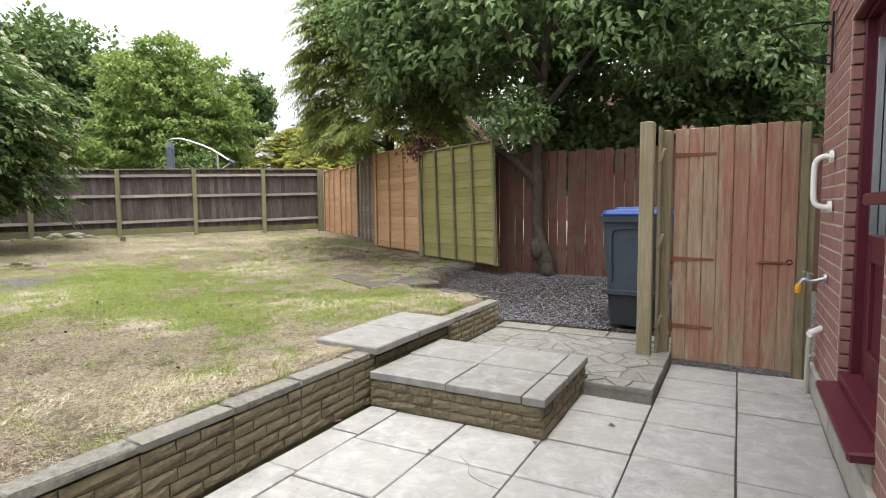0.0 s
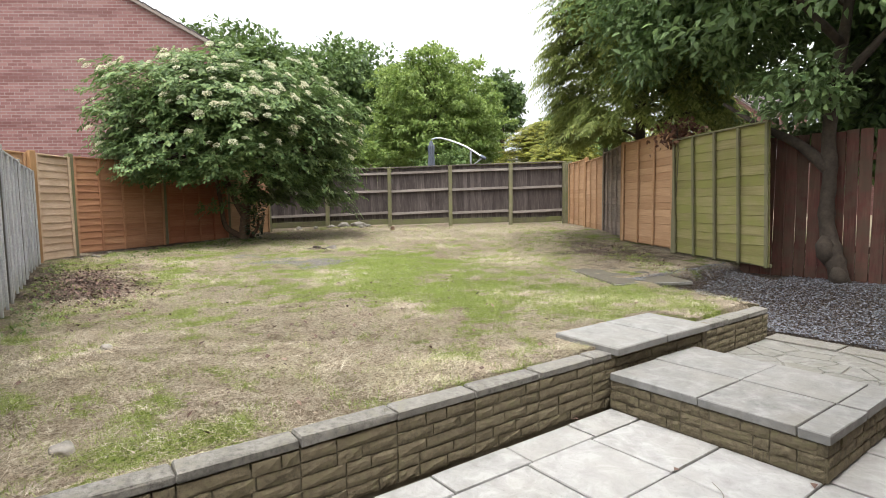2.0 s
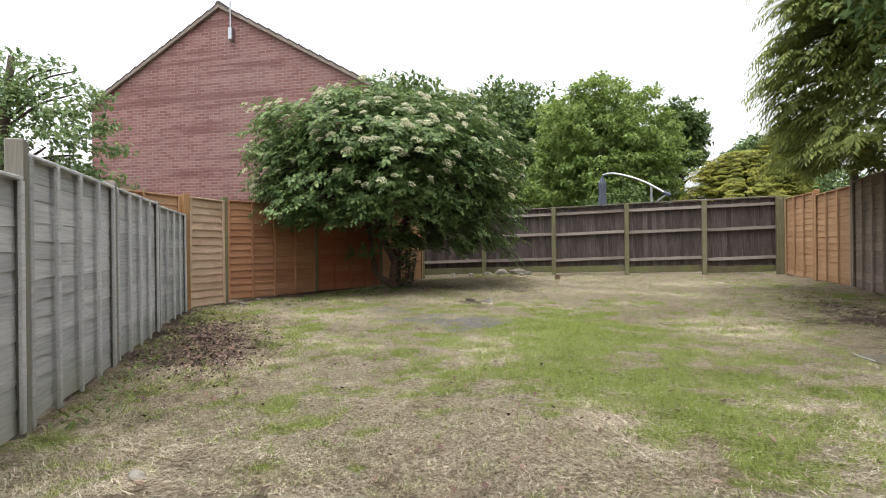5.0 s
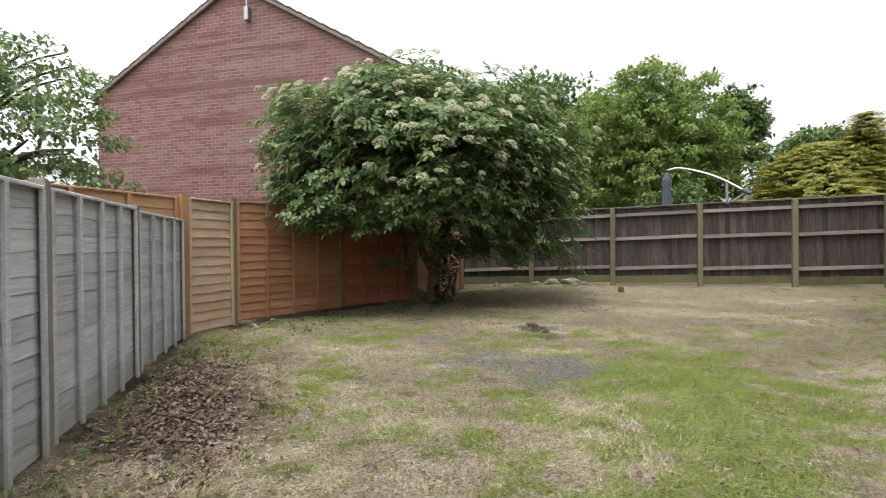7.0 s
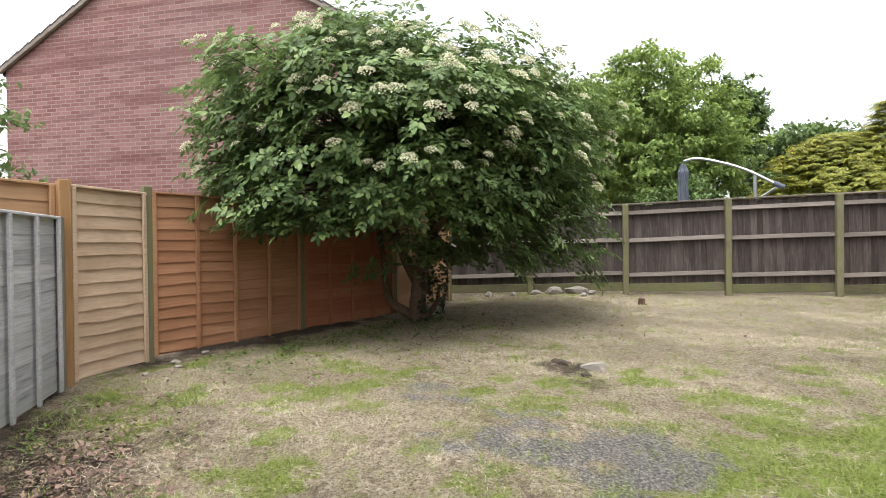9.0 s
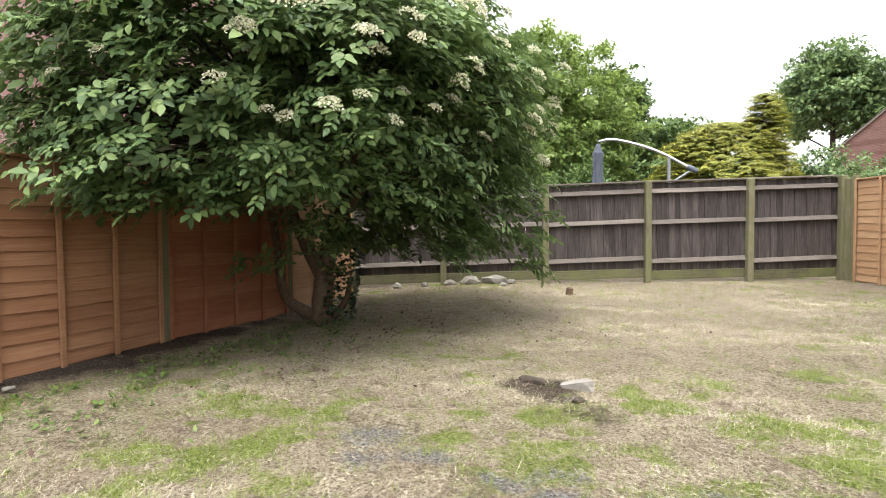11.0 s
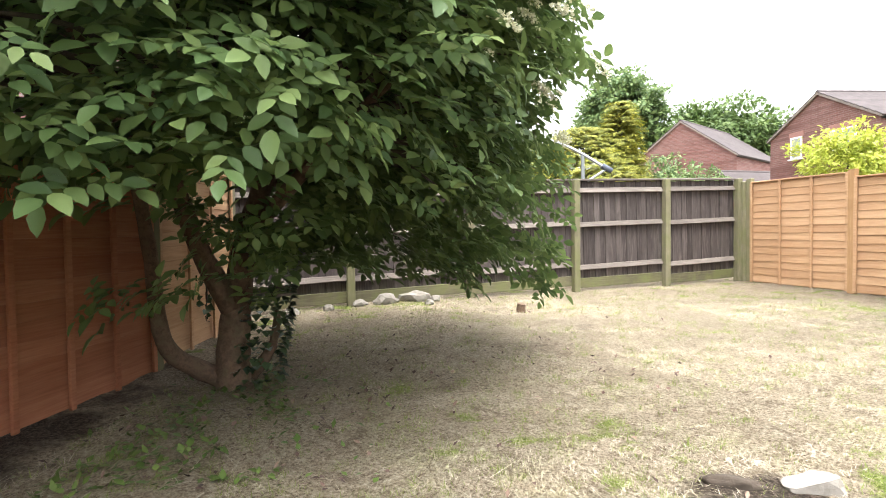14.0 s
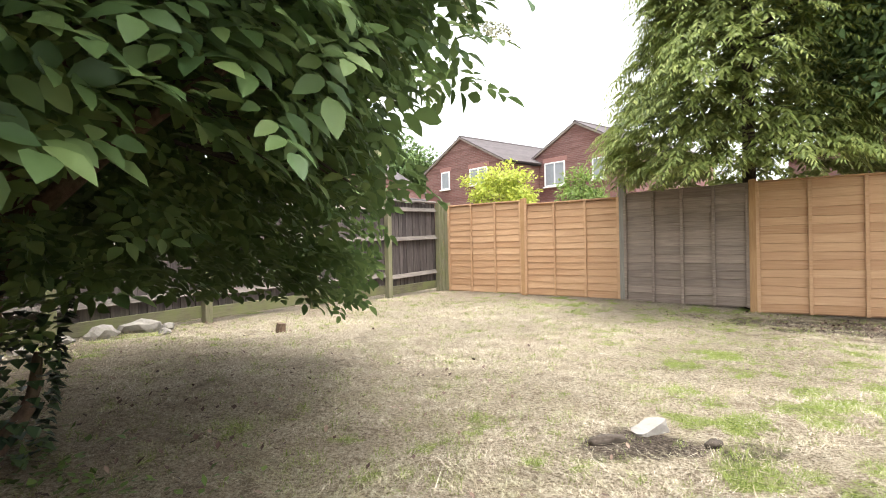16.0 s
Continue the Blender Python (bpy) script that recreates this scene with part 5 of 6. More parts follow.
def elder():
    """The flowering elder: several stems, pinnate leaves in layered clumps, flat cream flower heads."""
    rg = np.random.default_rng(12)
    C, R = (-11.85, 3.45, 2.75), (1.50, 2.42, 1.42)
    base = (-12.33, 3.66, gz(-12.33, 3.66))
    B = Vector(base)
    st = [
        limb([B + Vector((0, 0, -0.15)), B + Vector((0.02, 0.02, 0.35)), B + Vector((0.05, 0.10, 0.95)), B + Vector((0.10, 0.35, 1.7)), B + Vector((0.2, 0.8, 2.7))], 0.135, 0.035, 10, 0.06),
        limb([B + Vector((0.03, 0.0, 0.55)), B + Vector((0.0, -0.22, 1.0)), B + Vector((0.1, -0.5, 1.7)), B + Vector((0.4, -1.0, 2.8))], 0.085, 0.025, 9, 0.06),
        limb([B + Vector((0.0, 0.0, 0.05)), B + Vector((-0.11, -0.18, 0.15)), B + Vector((-0.19, -0.36, 0.36)), B + Vector((-0.19, -0.44, 1.0)), B + Vector((-0.1, -0.65, 1.8)), B + Vector((0.2, -1.3, 2.7))], 0.075, 0.025, 9, 0.08),
        limb([B + Vector((0.05, 0.12, 0.05)), B + Vector((0.12, 0.25, 0.25)), B + Vector((0.13, 0.3, 0.5))], 0.05, 0.02, 7, 0.1),
        limb([B + Vector((0.05, 0.1, 1.0)), B + Vector((0.5, 0.3, 1.5)), B + Vector((1.2, 0.5, 2.1)), B + Vector((1.6, 0.6, 2.5))], 0.06, 0.015, 8, 0.06),
        limb([B + Vector((0.08, 0.25, 1.4)), B + Vector((0.4, 1.0, 1.9)), B + Vector((0.8, 1.9, 2.1))], 0.055, 0.015, 8, 0.06),
        limb([B + Vector((-0.2, -0.7, 1.5)), B + Vector((0.3, -1.4, 2.0)), B + Vector((0.9, -2.1, 2.3))], 0.045, 0.012, 8, 0.06),
        limb([B + Vector((0.1, 0.4, 1.8)), B + Vector((-0.5, 0.6, 2.4)), B + Vector((-0.9, 0.4, 3.1))], 0.05, 0.012, 8, 0.06),
    ]
    c, o = clumps(rg, C, R, 620, 0.80, 1.05, -0.62, 2.6, 2.7)
    c2, o2 = clumps(rg, C, (1.35, 2.15, 1.2), 280, 0.40, 1.0, -0.50, 2.2, 2.6)
    # boughs that hang out over the lawn
    c3, o3 = clumps(rg, (-10.95, 2.5, 3.2), (0.85, 1.15, 0.55), 75, 0.5, 1.0, -0.7, 2.2, 2.2)
    c4, o4 = clumps(rg, (-10.5, 3.45, 2.8), (0.68, 1.1, 0.75), 75, 0.5, 1.0, -0.8, 2.2, 2.2)
    c2, o2 = np.concatenate([c2, c3, c4]), np.concatenate([o2, o3, o4])
    # trailing sprays low on the outer side and round the stems
    low = np.array([(-10.95, 5.55, 1.45), (-10.85, 5.3, 1.25), (-11.0, 5.75, 1.7), (-11.3, 5.2, 1.35), (-11.1, 4.7, 1.30), (-11.6, 4.6, 1.45), (-10.9, 4.9, 1.6), (-12.0, 4.3, 1.45),
                    (-11.9, 3.0, 1.30), (-12.05, 2.9, 1.15), (-11.7, 3.15, 1.55), (-11.2, 3.4, 1.6), (-10.7, 4.2, 1.75), (-11.6, 1.5, 1.70), (-11.4, 1.1, 1.9), (-10.9, 5.6, 1.1), (-12.1, 3.9, 1.0), (-11.0, 2.2, 1.85)])
    ex = np.concatenate([np.stack([rg.uniform(-12.5, -10.7, 70), rg.uniform(4.0, 5.8, 70), rg.uniform(1.25, 2.1, 70)], 1), np.stack([rg.uniform(-11.9, -10.75, 34), rg.uniform(1.2, 3.0, 34), rg.uniform(1.68, 2.15, 34)], 1)])
    trunkside = np.stack([rg.uniform(-12.15, -11.75, 6), rg.uniform(3.2, 4.1, 6), rg.uniform(1.25, 1.6, 6)], 1)
    low = np.concatenate([low, ex, trunkside])
    lo_o = unit(np.stack([low[:, 0] + 11.75, low[:, 1] - 3.45, np.full(len(low), -0.3)], 1))
    c, o = np.concatenate([c, c2, low]), np.concatenate([o, o2, lo_o])
    # shoots that end in a whorl of leaves, tilted outward and up
    b, O, j = scatter(rg, c, o, 4, 0.33, 0.42)
    axis = unit(np.array([0, 0, 0.85]) + O * np.array([0.75, 0.75, 0.35]) + rg.normal(size=b.shape) * 0.25)
    e1 = unit(np.cross(axis, rg.normal(size=b.shape)))
    e2 = np.cross(axis, e1)
    spin = rg.random(len(b)) * 6.283
    whorl = []
    for k in range(3):
        a = spin + k * 2.094 + rg.normal(size=len(b)) * 0.2
        lift = rg.uniform(-0.05, 0.45, len(b))
        whorl.append((e1 * np.cos(a)[:, None] + e2 * np.sin(a)[:, None] + axis * lift[:, None]))
    way, up = unit(np.concatenate(whorl)), np.concatenate([axis] * 3)
    b, O = np.concatenate([b] * 3), np.concatenate([O] * 3)
    keep = ~((b[:, 2] < 1.0) | (np.linalg.norm(b[:, :2] - np.array([-10.05, 1.3]), axis=1) < 0.45))
    b, O, way, up = b[keep], O[keep], way[keep], up[keep]
    n = len(b)
    side = unit(np.cross(way, up))
    L = rg.uniform(0.098, 0.162, n)
    bases, ways, ups, lens = [], [], [], []
    for s, sd, k in ((0.28, 1, 0.56), (0.30, -1, 0.56), (0.66, 1, 0.62), (0.68, -1, 0.62), (0.96, 0, 0.72)):
        bases.append(b + way * (L * s)[:, None] - np.array([0, 0, 1.0]) * (L * 0.12 * s * s)[:, None])
        ways.append(way * (0.45 if sd else 1.0) + side * sd * 0.9 + rg.normal(size=(n, 3)) * 0.10 + np.array([0, 0, -0.10]))
        ups.append(up + rg.normal(size=(n, 3)) * 0.15)
        lens.append(L * k * rg.uniform(0.85, 1.15, n))
    ln = np.concatenate(lens)
    foliage = leaves("foliage", np.concatenate(bases), np.concatenate(ways), np.concatenate(ups), ln, ln * 0.58, M_ELDER, 0.18, 0.16, True)
    # leaf stalks and twigs
    tw = []
    for k in range(260):
        q = Vector(c[k % len(c)])
        p = Vector(C) + (q - Vector(C)) * 0.45 + Vector((0, 0, -0.25))
        tw.append(tube(bend([p, p.lerp(q, 0.55) + Vector((0, 0, 0.08)), q], 3), [0.014, 0.012, 0.011, 0.010, 0.008, 0.006, 0.005], 5, False))
    root = plant("elder_tree", base, "spreading elder in cream flower, leaning over the orange fence", "tree", join(*st), M_BARK, [("foliage", foliage)])
    tagged(part("branchwork", mesh_of("branchwork", *join(*tw), M_BARKDARK, True), root, Matrix.Translation(-B)), kind="stuff")
    # flower heads
    heads = []
    for q in range(4):
        g = np.random.default_rng(50 + q)
        m = 110
        r, a = np.sqrt(g.random(m)) * 0.085, g.random(m) * 6.283
        fb = np.stack([r * np.cos(a) * 1.1, r * np.sin(a) * 0.9, 0.020 - r * r * 5.0 + g.uniform(-0.012, 0.010, m)], 1)
        an = g.random(m) * 6.283
        d = np.stack([np.cos(an), np.sin(an), 0 * an], 1)
        heads.append(leaves("flower_head", fb - d * 0.010, d + g.normal(size=(m, 3)) * 0.5, g.normal(size=(m, 3)) + np.array([0, 0, 0.6]), np.full(m, 0.022), np.full(m, 0.020), M_FLOWER, 0.0, 0))
    rel = b - np.array(C)
    turns = unit(rg.normal(size=(900, 3)) * np.array([1, 1, 0.9]) + np.array([0.3, -0.1, 0.1]))
    for k, d in enumerate(turns[(turns[:, 2] > -0.28) & (turns[:, 2] < 0.72)][:190]):
        along = rel @ d
        near = along[(np.linalg.norm(rel - along[:, None] * d, axis=1) < 0.20) & (along > 0)]
        if len(near) == 0:
            continue
        p = np.array(C) + d * (near.max() + 0.06) + np.array([0, 0, 0.07])
        if np.linalg.norm(p[:2] - np.array([-10.05, 1.3])) < 0.70:
            continue
        q = Vector((d[0] * 0.7, d[1] * 0.7, 0.9)).to_track_quat("Z", "Y").to_matrix().to_4x4()
        part("flower_head", heads[k % 4], root, Matrix.Translation(Vector(p) - B) @ q @ Matrix.Rotation(k * 1.3, 4, "Z") @ Matrix.Scale(rg.uniform(0.6, 1.1), 4))


elder()


def ivy():
    """Ivy and suckers round the elder's foot."""
    rg = np.random.default_rng(71)
    n = 420
    t = rg.random(n)
    a = rg.random(n) * 6.283
    b = np.stack([-12.27 + 0.15 * np.cos(a) + 0.06 * t, 3.80 + 0.17 * np.sin(a) + 0.15 * t, 0.5 + 0.95 * t], 1)
    way = np.stack([np.cos(a), np.sin(a), rg.normal(size=n) * 0.5 - 0.2], 1)
    L = rg.uniform(0.05, 0.085, n)
    root = thing("ivy", pose(-12.2, 3.9, 0.5), "dark ivy climbing at the foot of the elder", "ivy")
    part("foliage", leaves("foliage", b, way, np.tile([0, 0, 1.0], (n, 1)) + way, L, L * 0.9, M_IVY, 0.1), root, Matrix.Translation((12.2, -3.9, -0.5)))
    n = 60
    s = rg.random(n)
    b = np.stack([-13.80 + rg.normal(size=n) * 0.10, 4.30 + rg.normal(size=n) * 0.10, 0.7 + s * 1.0], 1)
    w = rg.normal(size=(n, 3))
    L = rg.uniform(0.06, 0.10, n)
    r2 = thing("ivy", pose(-13.8, 4.3, 0.55), "sparse ivy strand against the bright orange panel", "ivy")
    part("foliage", leaves("foliage", b, w, np.tile([0.7, -0.5, 0.5], (n, 1)), L, L * 0.9, M_IVY, 0.1), r2, Matrix.Translation((13.8, -4.3, -0.55)))
    part("stem", mesh_of("stem", *limb([(0, 0, 0), (0.02, 0.03, 0.6), (-0.02, 0.02, 1.2)], 0.012, 0.005, 6), M_BARKDARK), r2)


ivy()


# broadleaf tree on the gravel, spreading over the right fence
tb = (-2.20, 7.02, 0.30)
T = Vector(tb)
bl_trunk = join(
    tube([T + Vector((-0.10, -0.02, 0.22)), T + Vector((-0.11, -0.05, 0.32)), T + Vector((-0.12, -0.06, 0.44)), T + Vector((-0.13, -0.02, 0.56))], [0.03, 0.085, 0.09, 0.03], 10),
    tube([T + Vector((0.02, -0.04, 0.0)), T + Vector((0.03, -0.06, 0.10)), T + Vector((-0.02, -0.04, 0.24))], [0.05, 0.09, 0.03], 10),
    limb([T + Vector((0.05, 0, -0.1)), T + Vector((-0.03, 0, 0.25)), T + Vector((-0.14, 0.02, 0.7)), T + Vector((-0.13, 0.02, 1.2)), T + Vector((-0.16, 0.05, 1.8)), T + Vector((-0.05, 0.15, 3.2)), T + Vector((0.1, 0.2, 4.6))], 0.105, 0.04, 12, 0.16),
    limb([T + Vector((-0.13, 0.02, 1.25)), T + Vector((-0.42, -0.02, 1.55)), T + Vector((-0.85, 0.05, 1.80)), T + Vector((-1.5, 0.4, 2.2))], 0.07, 0.02, 9, 0.08),
    limb([T + Vector((-0.1, 0.1, 2.2)), T + Vector((0.35, 0.1, 2.7)), T + Vector((0.8, 0.2, 3.2))], 0.05, 0.015, 8, 0.06),
    limb([T + Vector((-0.1, 0.1, 2.6)), T + Vector((-0.3, -0.6, 3.0)), T + Vector((-0.5, -1.3, 3.4))], 0.05, 0.012, 8, 0.06),
    limb([T + Vector((-0.06, 0.15, 3.0)), T + Vector((-0.9, 0.3, 3.9)), T + Vector((-1.9, 0.2, 4.6))], 0.05, 0.012, 8, 0.06),
    limb([T + Vector((-0.02, 0.15, 3.2)), T + Vector((0.5, 0.5, 3.9)), T + Vector((1.0, 0.7, 4.4))], 0.04, 0.012, 8, 0.06))
plant("broadleaf_tree", tb, "leafy tree with a knobbly trunk rising from the slate gravel", "tree", bl_trunk, M_BARKDARK, [
    crown("crown", 21, (-2.2, 7.5, 4.4), (2.3, 1.9, 1.9), 330, 40, 0.36, 0.135, M_BROAD, -0.75, 0.6, 1.05, 0.5, 0.2, 0.6, 0.25, 0.5),
    crown("crown", 22, (-0.1, 8.0, 3.9), (1.7, 1.5, 1.6), 200, 40, 0.36, 0.105, M_BROAD, -0.8, 0.6, 1.05, 0.5, 0.2, 0.6, 0.25, 0.5),
    crown("crown", 23, (-4.5, 7.9, 4.3), (1.5, 1.5, 2.0), 260, 40, 0.36, 0.125, M_BROAD, -0.85, 0.6, 1.05, 0.5, 0.2, 0.6, 0.25, 0.5),
    crown("crown", 24, (-2.45, 6.75, 2.40), (0.45, 0.4, 0.4), 20, 30, 0.25, 0.11, M_BROAD, -0.9, 0.5, 1.05, 0.5, 0.2, 0.6, 0.3, 0)])


def conifer(name, at, label, top, radius, zlow, mat, seed, n, size=0.17, hang=0.7, power=0.75, lean=0.0, width=0.34):
    """A cypress: drooping flat sprays on tiers of boughs round a straight trunk."""
    rg = np.random.default_rng(seed)
    B = np.array(at)
    m = n // 26
    s = rg.random(m) ** 0.9
    zz = zlow + (top - zlow) * s
    a = rg.random(m) * 6.283
    lump = np.array([noise.noise(Vector((math.cos(q) * 1.6, math.sin(q) * 1.6, h * 0.9 + seed))) for q, h in zip(a, zz)])
    rr = radius * (1 - s ** 1.4) ** power * (0.82 + 0.55 * lump) * rg.uniform(0.55, 1.05, m) ** 0.5
    c = np.stack([B[0] + rr * np.cos(a), B[1] + rr * np.sin(a), zz], 1)
    o = np.stack([np.cos(a), np.sin(a), np.full(m, 0.1)], 1)
    k = 26
    C, O = np.repeat(c, k, 0), np.repeat(o, k, 0)
    t = np.tile(np.linspace(0, 1, k), m)
    T_ = np.stack([-O[:, 1], O[:, 0], 0 * t], 1)
    sway = np.tile(np.where(np.arange(k) % 2, 1.0, -1.0), m)
    turn = np.repeat(rg.normal(size=m) * 0.55, k)[:, None]
    O, T_ = O * np.cos(turn) + T_ * np.sin(turn), T_ * np.cos(turn) - O * np.sin(turn)
    base = C + O * (t * 0.52 - 0.16)[:, None] + T_ * (sway * 0.008)[:, None] + np.array([0, 0, 1.0]) * (0.12 * t - 0.42 * hang * t * t + rg.normal(size=len(C)) * 0.012)[:, None]
    way = O * 0.75 + T_ * (sway * 0.75)[:, None] + np.array([0, 0, 1.0]) * (-hang * t - 0.10)[:, None] + rg.normal(size=C.shape) * 0.14
    L = size * rg.uniform(0.75, 1.2, len(C)) * (1.15 - 0.6 * t)
    fol = leaves("foliage", base, way, np.tile([0, 0, 1.0], (len(C), 1)) + O * 0.5 + rg.normal(size=C.shape) * 0.12, L, L * width, mat, 0.25, 0)
    geos = [limb([(at[0], at[1], at[2] - 0.2), (at[0], at[1], (at[2] + top) / 2), (at[0], at[1], top - 0.4)], 0.05 + 0.03 * radius, 0.02, 8, 0.04)]
    for i in range(0, m, max(1, m // 40)):
        p = Vector((at[0], at[1], c[i][2] - 0.15))
        geos.append(tube(bend([p, p.lerp(Vector(c[i]), 0.6) + Vector((0, 0, 0.1)), Vector(c[i])], 3), [0.03, 0.027, 0.024, 0.02, 0.016, 0.012, 0.008], 5, False))
    return plant(name, at, label, "tree", join(*geos), M_BARKDARK, [("foliage", fol)])


conifer("cypress_tree", (-5.98, 8.96, 0.6), "tall drooping cypress hanging over the orange fence", 10.0, 1.78, 2.4, M_CONIFER, 31, 165000, 0.150, 0.85, 0.52, 0, 0.26)
conifer("golden_cypress", (-14.9, 16.2, 0.5), "dense golden yellow cypress beyond the back fence", 4.3, 2.5, 0.6, M_GOLD, 32, 62000, 0.15, 0.35, 0.42, 0, 0.26)
conifer("golden_cypress", (-14.0, 16.6, 0.5), "golden yellow cypress with a pointed leader", 5.0, 1.0, 1.0, M_GOLD, 33, 16000, 0.15, 0.35, 0.6, 0, 0.26)

# withered climber over the fence top
rgw = np.random.default_rng(3)
wb = np.stack([-4.45 + rgw.normal(size=300) * 0.16, 7.62 + rgw.normal(size=300) * 0.08, 2.22 + rgw.normal(size=300) * 0.10], 1)
wr = thing("withered_climber", pose(-4.45, 7.62, 2.2), "brown withered climber draped on the fence top", "climber")
part("foliage", leaves("foliage", wb, rgw.normal(size=(300, 3)) + np.array([0, -0.3, -0.6]), rgw.normal(size=(300, 3)), np.full(300, 0.09), np.full(300, 0.045), M_DRYLEAF), wr, Matrix.Translation((4.45, -7.62, -2.2)))
part("stem", mesh_of("stem", *limb([(-0.15, 0.05, 0.05), (0.0, -0.06, 0.1), (0.05, -0.08, -0.3), (0.03, -0.07, -0.9)], 0.012, 0.005, 6), M_BARKDARK), wr)

for seed, at, top, R, C, n, sz, mt, lb, nm in (
        (41, (-20.3, 14.6, 0.4), 7.2, (3.0, 3.0, 3.2), (-20.3, 14.6, 4.7), 800, 0.17, M_LIME, "bright green maple standing beyond the back fence", "maple_tree"),
        (42, (-20.7, 19.1, 0.4), 6.5, (1.05, 1.05, 1.8), (-20.7, 19.1, 5.9), 150, 0.19, M_WOOD, "round green tree behind the golden cypress", "far_tree"),
        (43, (-36.0, 18.0, 0.4), 12, (5.5, 5.5, 5.0), (-36.0, 18.0, 7.2), 640, 0.37, M_WOOD, "dark woodland tree on the skyline", "far_tree"),
        (44, (-38.0, 11.5, 0.4), 11, (5.0, 5.5, 5.0), (-38.0, 11.5, 7.6), 640, 0.37, M_WOOD, "dark woodland tree on the skyline", "far_tree"),
        (45, (-36.0, 26.0, 0.4), 10, (5.0, 5.0, 4.5), (-36.0, 26.0, 6.8), 560, 0.37, M_WOOD, "green woodland tree behind the maple", "far_tree"),
        (46, (-23.2, 44.2, 0.4), 13, (3.2, 3.2, 3.3), (-23.2, 44.2, 10.2), 380, 0.34, M_PLUM, "tall pale green tree behind the far gable", "far_tree"),
        (47, (-16.5, 45.0, 0.4), 8, (5.0, 4.0, 3.4), (-16.5, 45.0, 7.0), 480, 0.36, M_WOOD, "dark tree behind the terraced houses", "far_tree"),
        (48, (-13.4, -3.4, 0.4), 4.8, (1.7, 2.0, 1.7), (-13.4, -3.1, 3.1), 120, 0.12, M_PLUM, "airy blue-green fruit tree behind the grey fence", "fruit_tree"),
        (49, (-30.0, 36.0, 0.4), 8, (4.0, 4.0, 3.3), (-30.0, 36.0, 5.6), 420, 0.34, M_WOOD, "green tree on the far boundary", "far_tree"),
        (50, (-1.0, 9.6, 0.3), 5.0, (2.9, 0.75, 2.0), (-1.2, 9.5, 3.1), 380, 0.16, M_BROAD, "dense dark tree behind the red board fence", "hedge_tree")):
    plant(nm, at, lb, "tree", simple_trunk(at, (C[0], C[1], top), 0.16 + 0.012 * top, 14, R[0] * 0.85, seed), M_BARKDARK, [
        crown("crown", seed, C, R, n, 42, 0.20 * R[0] + 0.12 if sz > 0.2 else 0.34, sz, mt, -0.75, 0.62, 1.06, 0.6, 0.2, 0.5, 0.2, 0.3)])
for seed, at, R, C, n, sz, mt, lb in (
        (61, (-8.95, 14.8, 0.5), (0.85, 0.8, 0.95), (-8.95, 14.8, 2.62), 90, 0.11, M_ACID, "yellow-green shrub showing over the orange fence"),
        (62, (-7.1, 14.4, 0.5), (0.6, 0.6, 0.8), (-7.1, 14.4, 2.45), 55, 0.11, M_LIME, "fresh green shrub showing over the orange fence"),
        (63, (-14.0, 18.8, 0.5), (1.6, 1.3, 1.4), (-13.2, 19.0, 2.3), 120, 0.16, M_PLUM, "pale green shrub behind the back fence"),
        (64, (-17.6, 13.0, 0.5), (1.6, 1.4, 1.3), (-17.6, 13.0, 2.0), 130, 0.15, M_WOOD, "dark green shrub under the maple"),
        (65, (-21.5, 10.0, 0.5), (2.2, 2.2, 2.1), (-21.5, 10.0, 2.6), 180, 0.22, M_LIME, "broad green shrub beyond the fence"),
        (66, (-16.9, 18.5, 0.5), (1.6, 1.4, 1.6), (-16.9, 18.5, 2.4), 120, 0.18, M_WOOD, "green shrub between maple and cypress")):
    plant("shrub", at, lb, "shrub", simple_trunk(at, (C[0], C[1], C[2] + R[2] * 0.5), 0.05, 8, R[0] * 0.7, seed, 0.1), M_BARKDARK, [
        crown("crown", seed, C, R, n, 36, 0.3, sz, mt, -0.9, 0.55, 1.05, 0.5, 0.2, 0.6, 0.1, 0.4)], "garden shrubs")


# ---- small things on the lawn ----
def rock(name, x, y, sx, sy, sz, mat, label, category, group="", seed=0, turn=0.0, sink=0.3, split=False):
    bm = bmesh.new()
    bmesh.ops.create_icosphere(bm, subdivisions=2 if name == "rock" else 3, radius=1)
    for v in bm.verts:
        d = noise.noise(v.co * 1.3 + Vector((seed * 3.1, 0, 0))) * 0.35 + noise.noise(v.co * 3.5 + Vector((seed, 5, 0))) * 0.12
        v.co *= 1 + d
        if split:
            v.co.z = min(v.co.z, 0.25 + 0.45 * v.co.x)
            v.co.y = max(v.co.y, -0.55 - 0.1 * v.co.x)
        v.co = Vector((v.co.x * sx / 2, v.co.y * sy / 2, v.co.z * sz / 2))
    me = bpy.data.meshes.new(name)
    bm.to_mesh(me)
    bm.free()
    me.materials.append(mat)
    if name != "rock":
        me.polygons.foreach_set("use_smooth", [True] * len(me.polygons))
    ob = new(name, me)
    ob.matrix_basis = pose(x, y, gz(x, y) + sz * (0.5 - sink), 0, 0, turn)
    return tagged(ob, label, category, group)


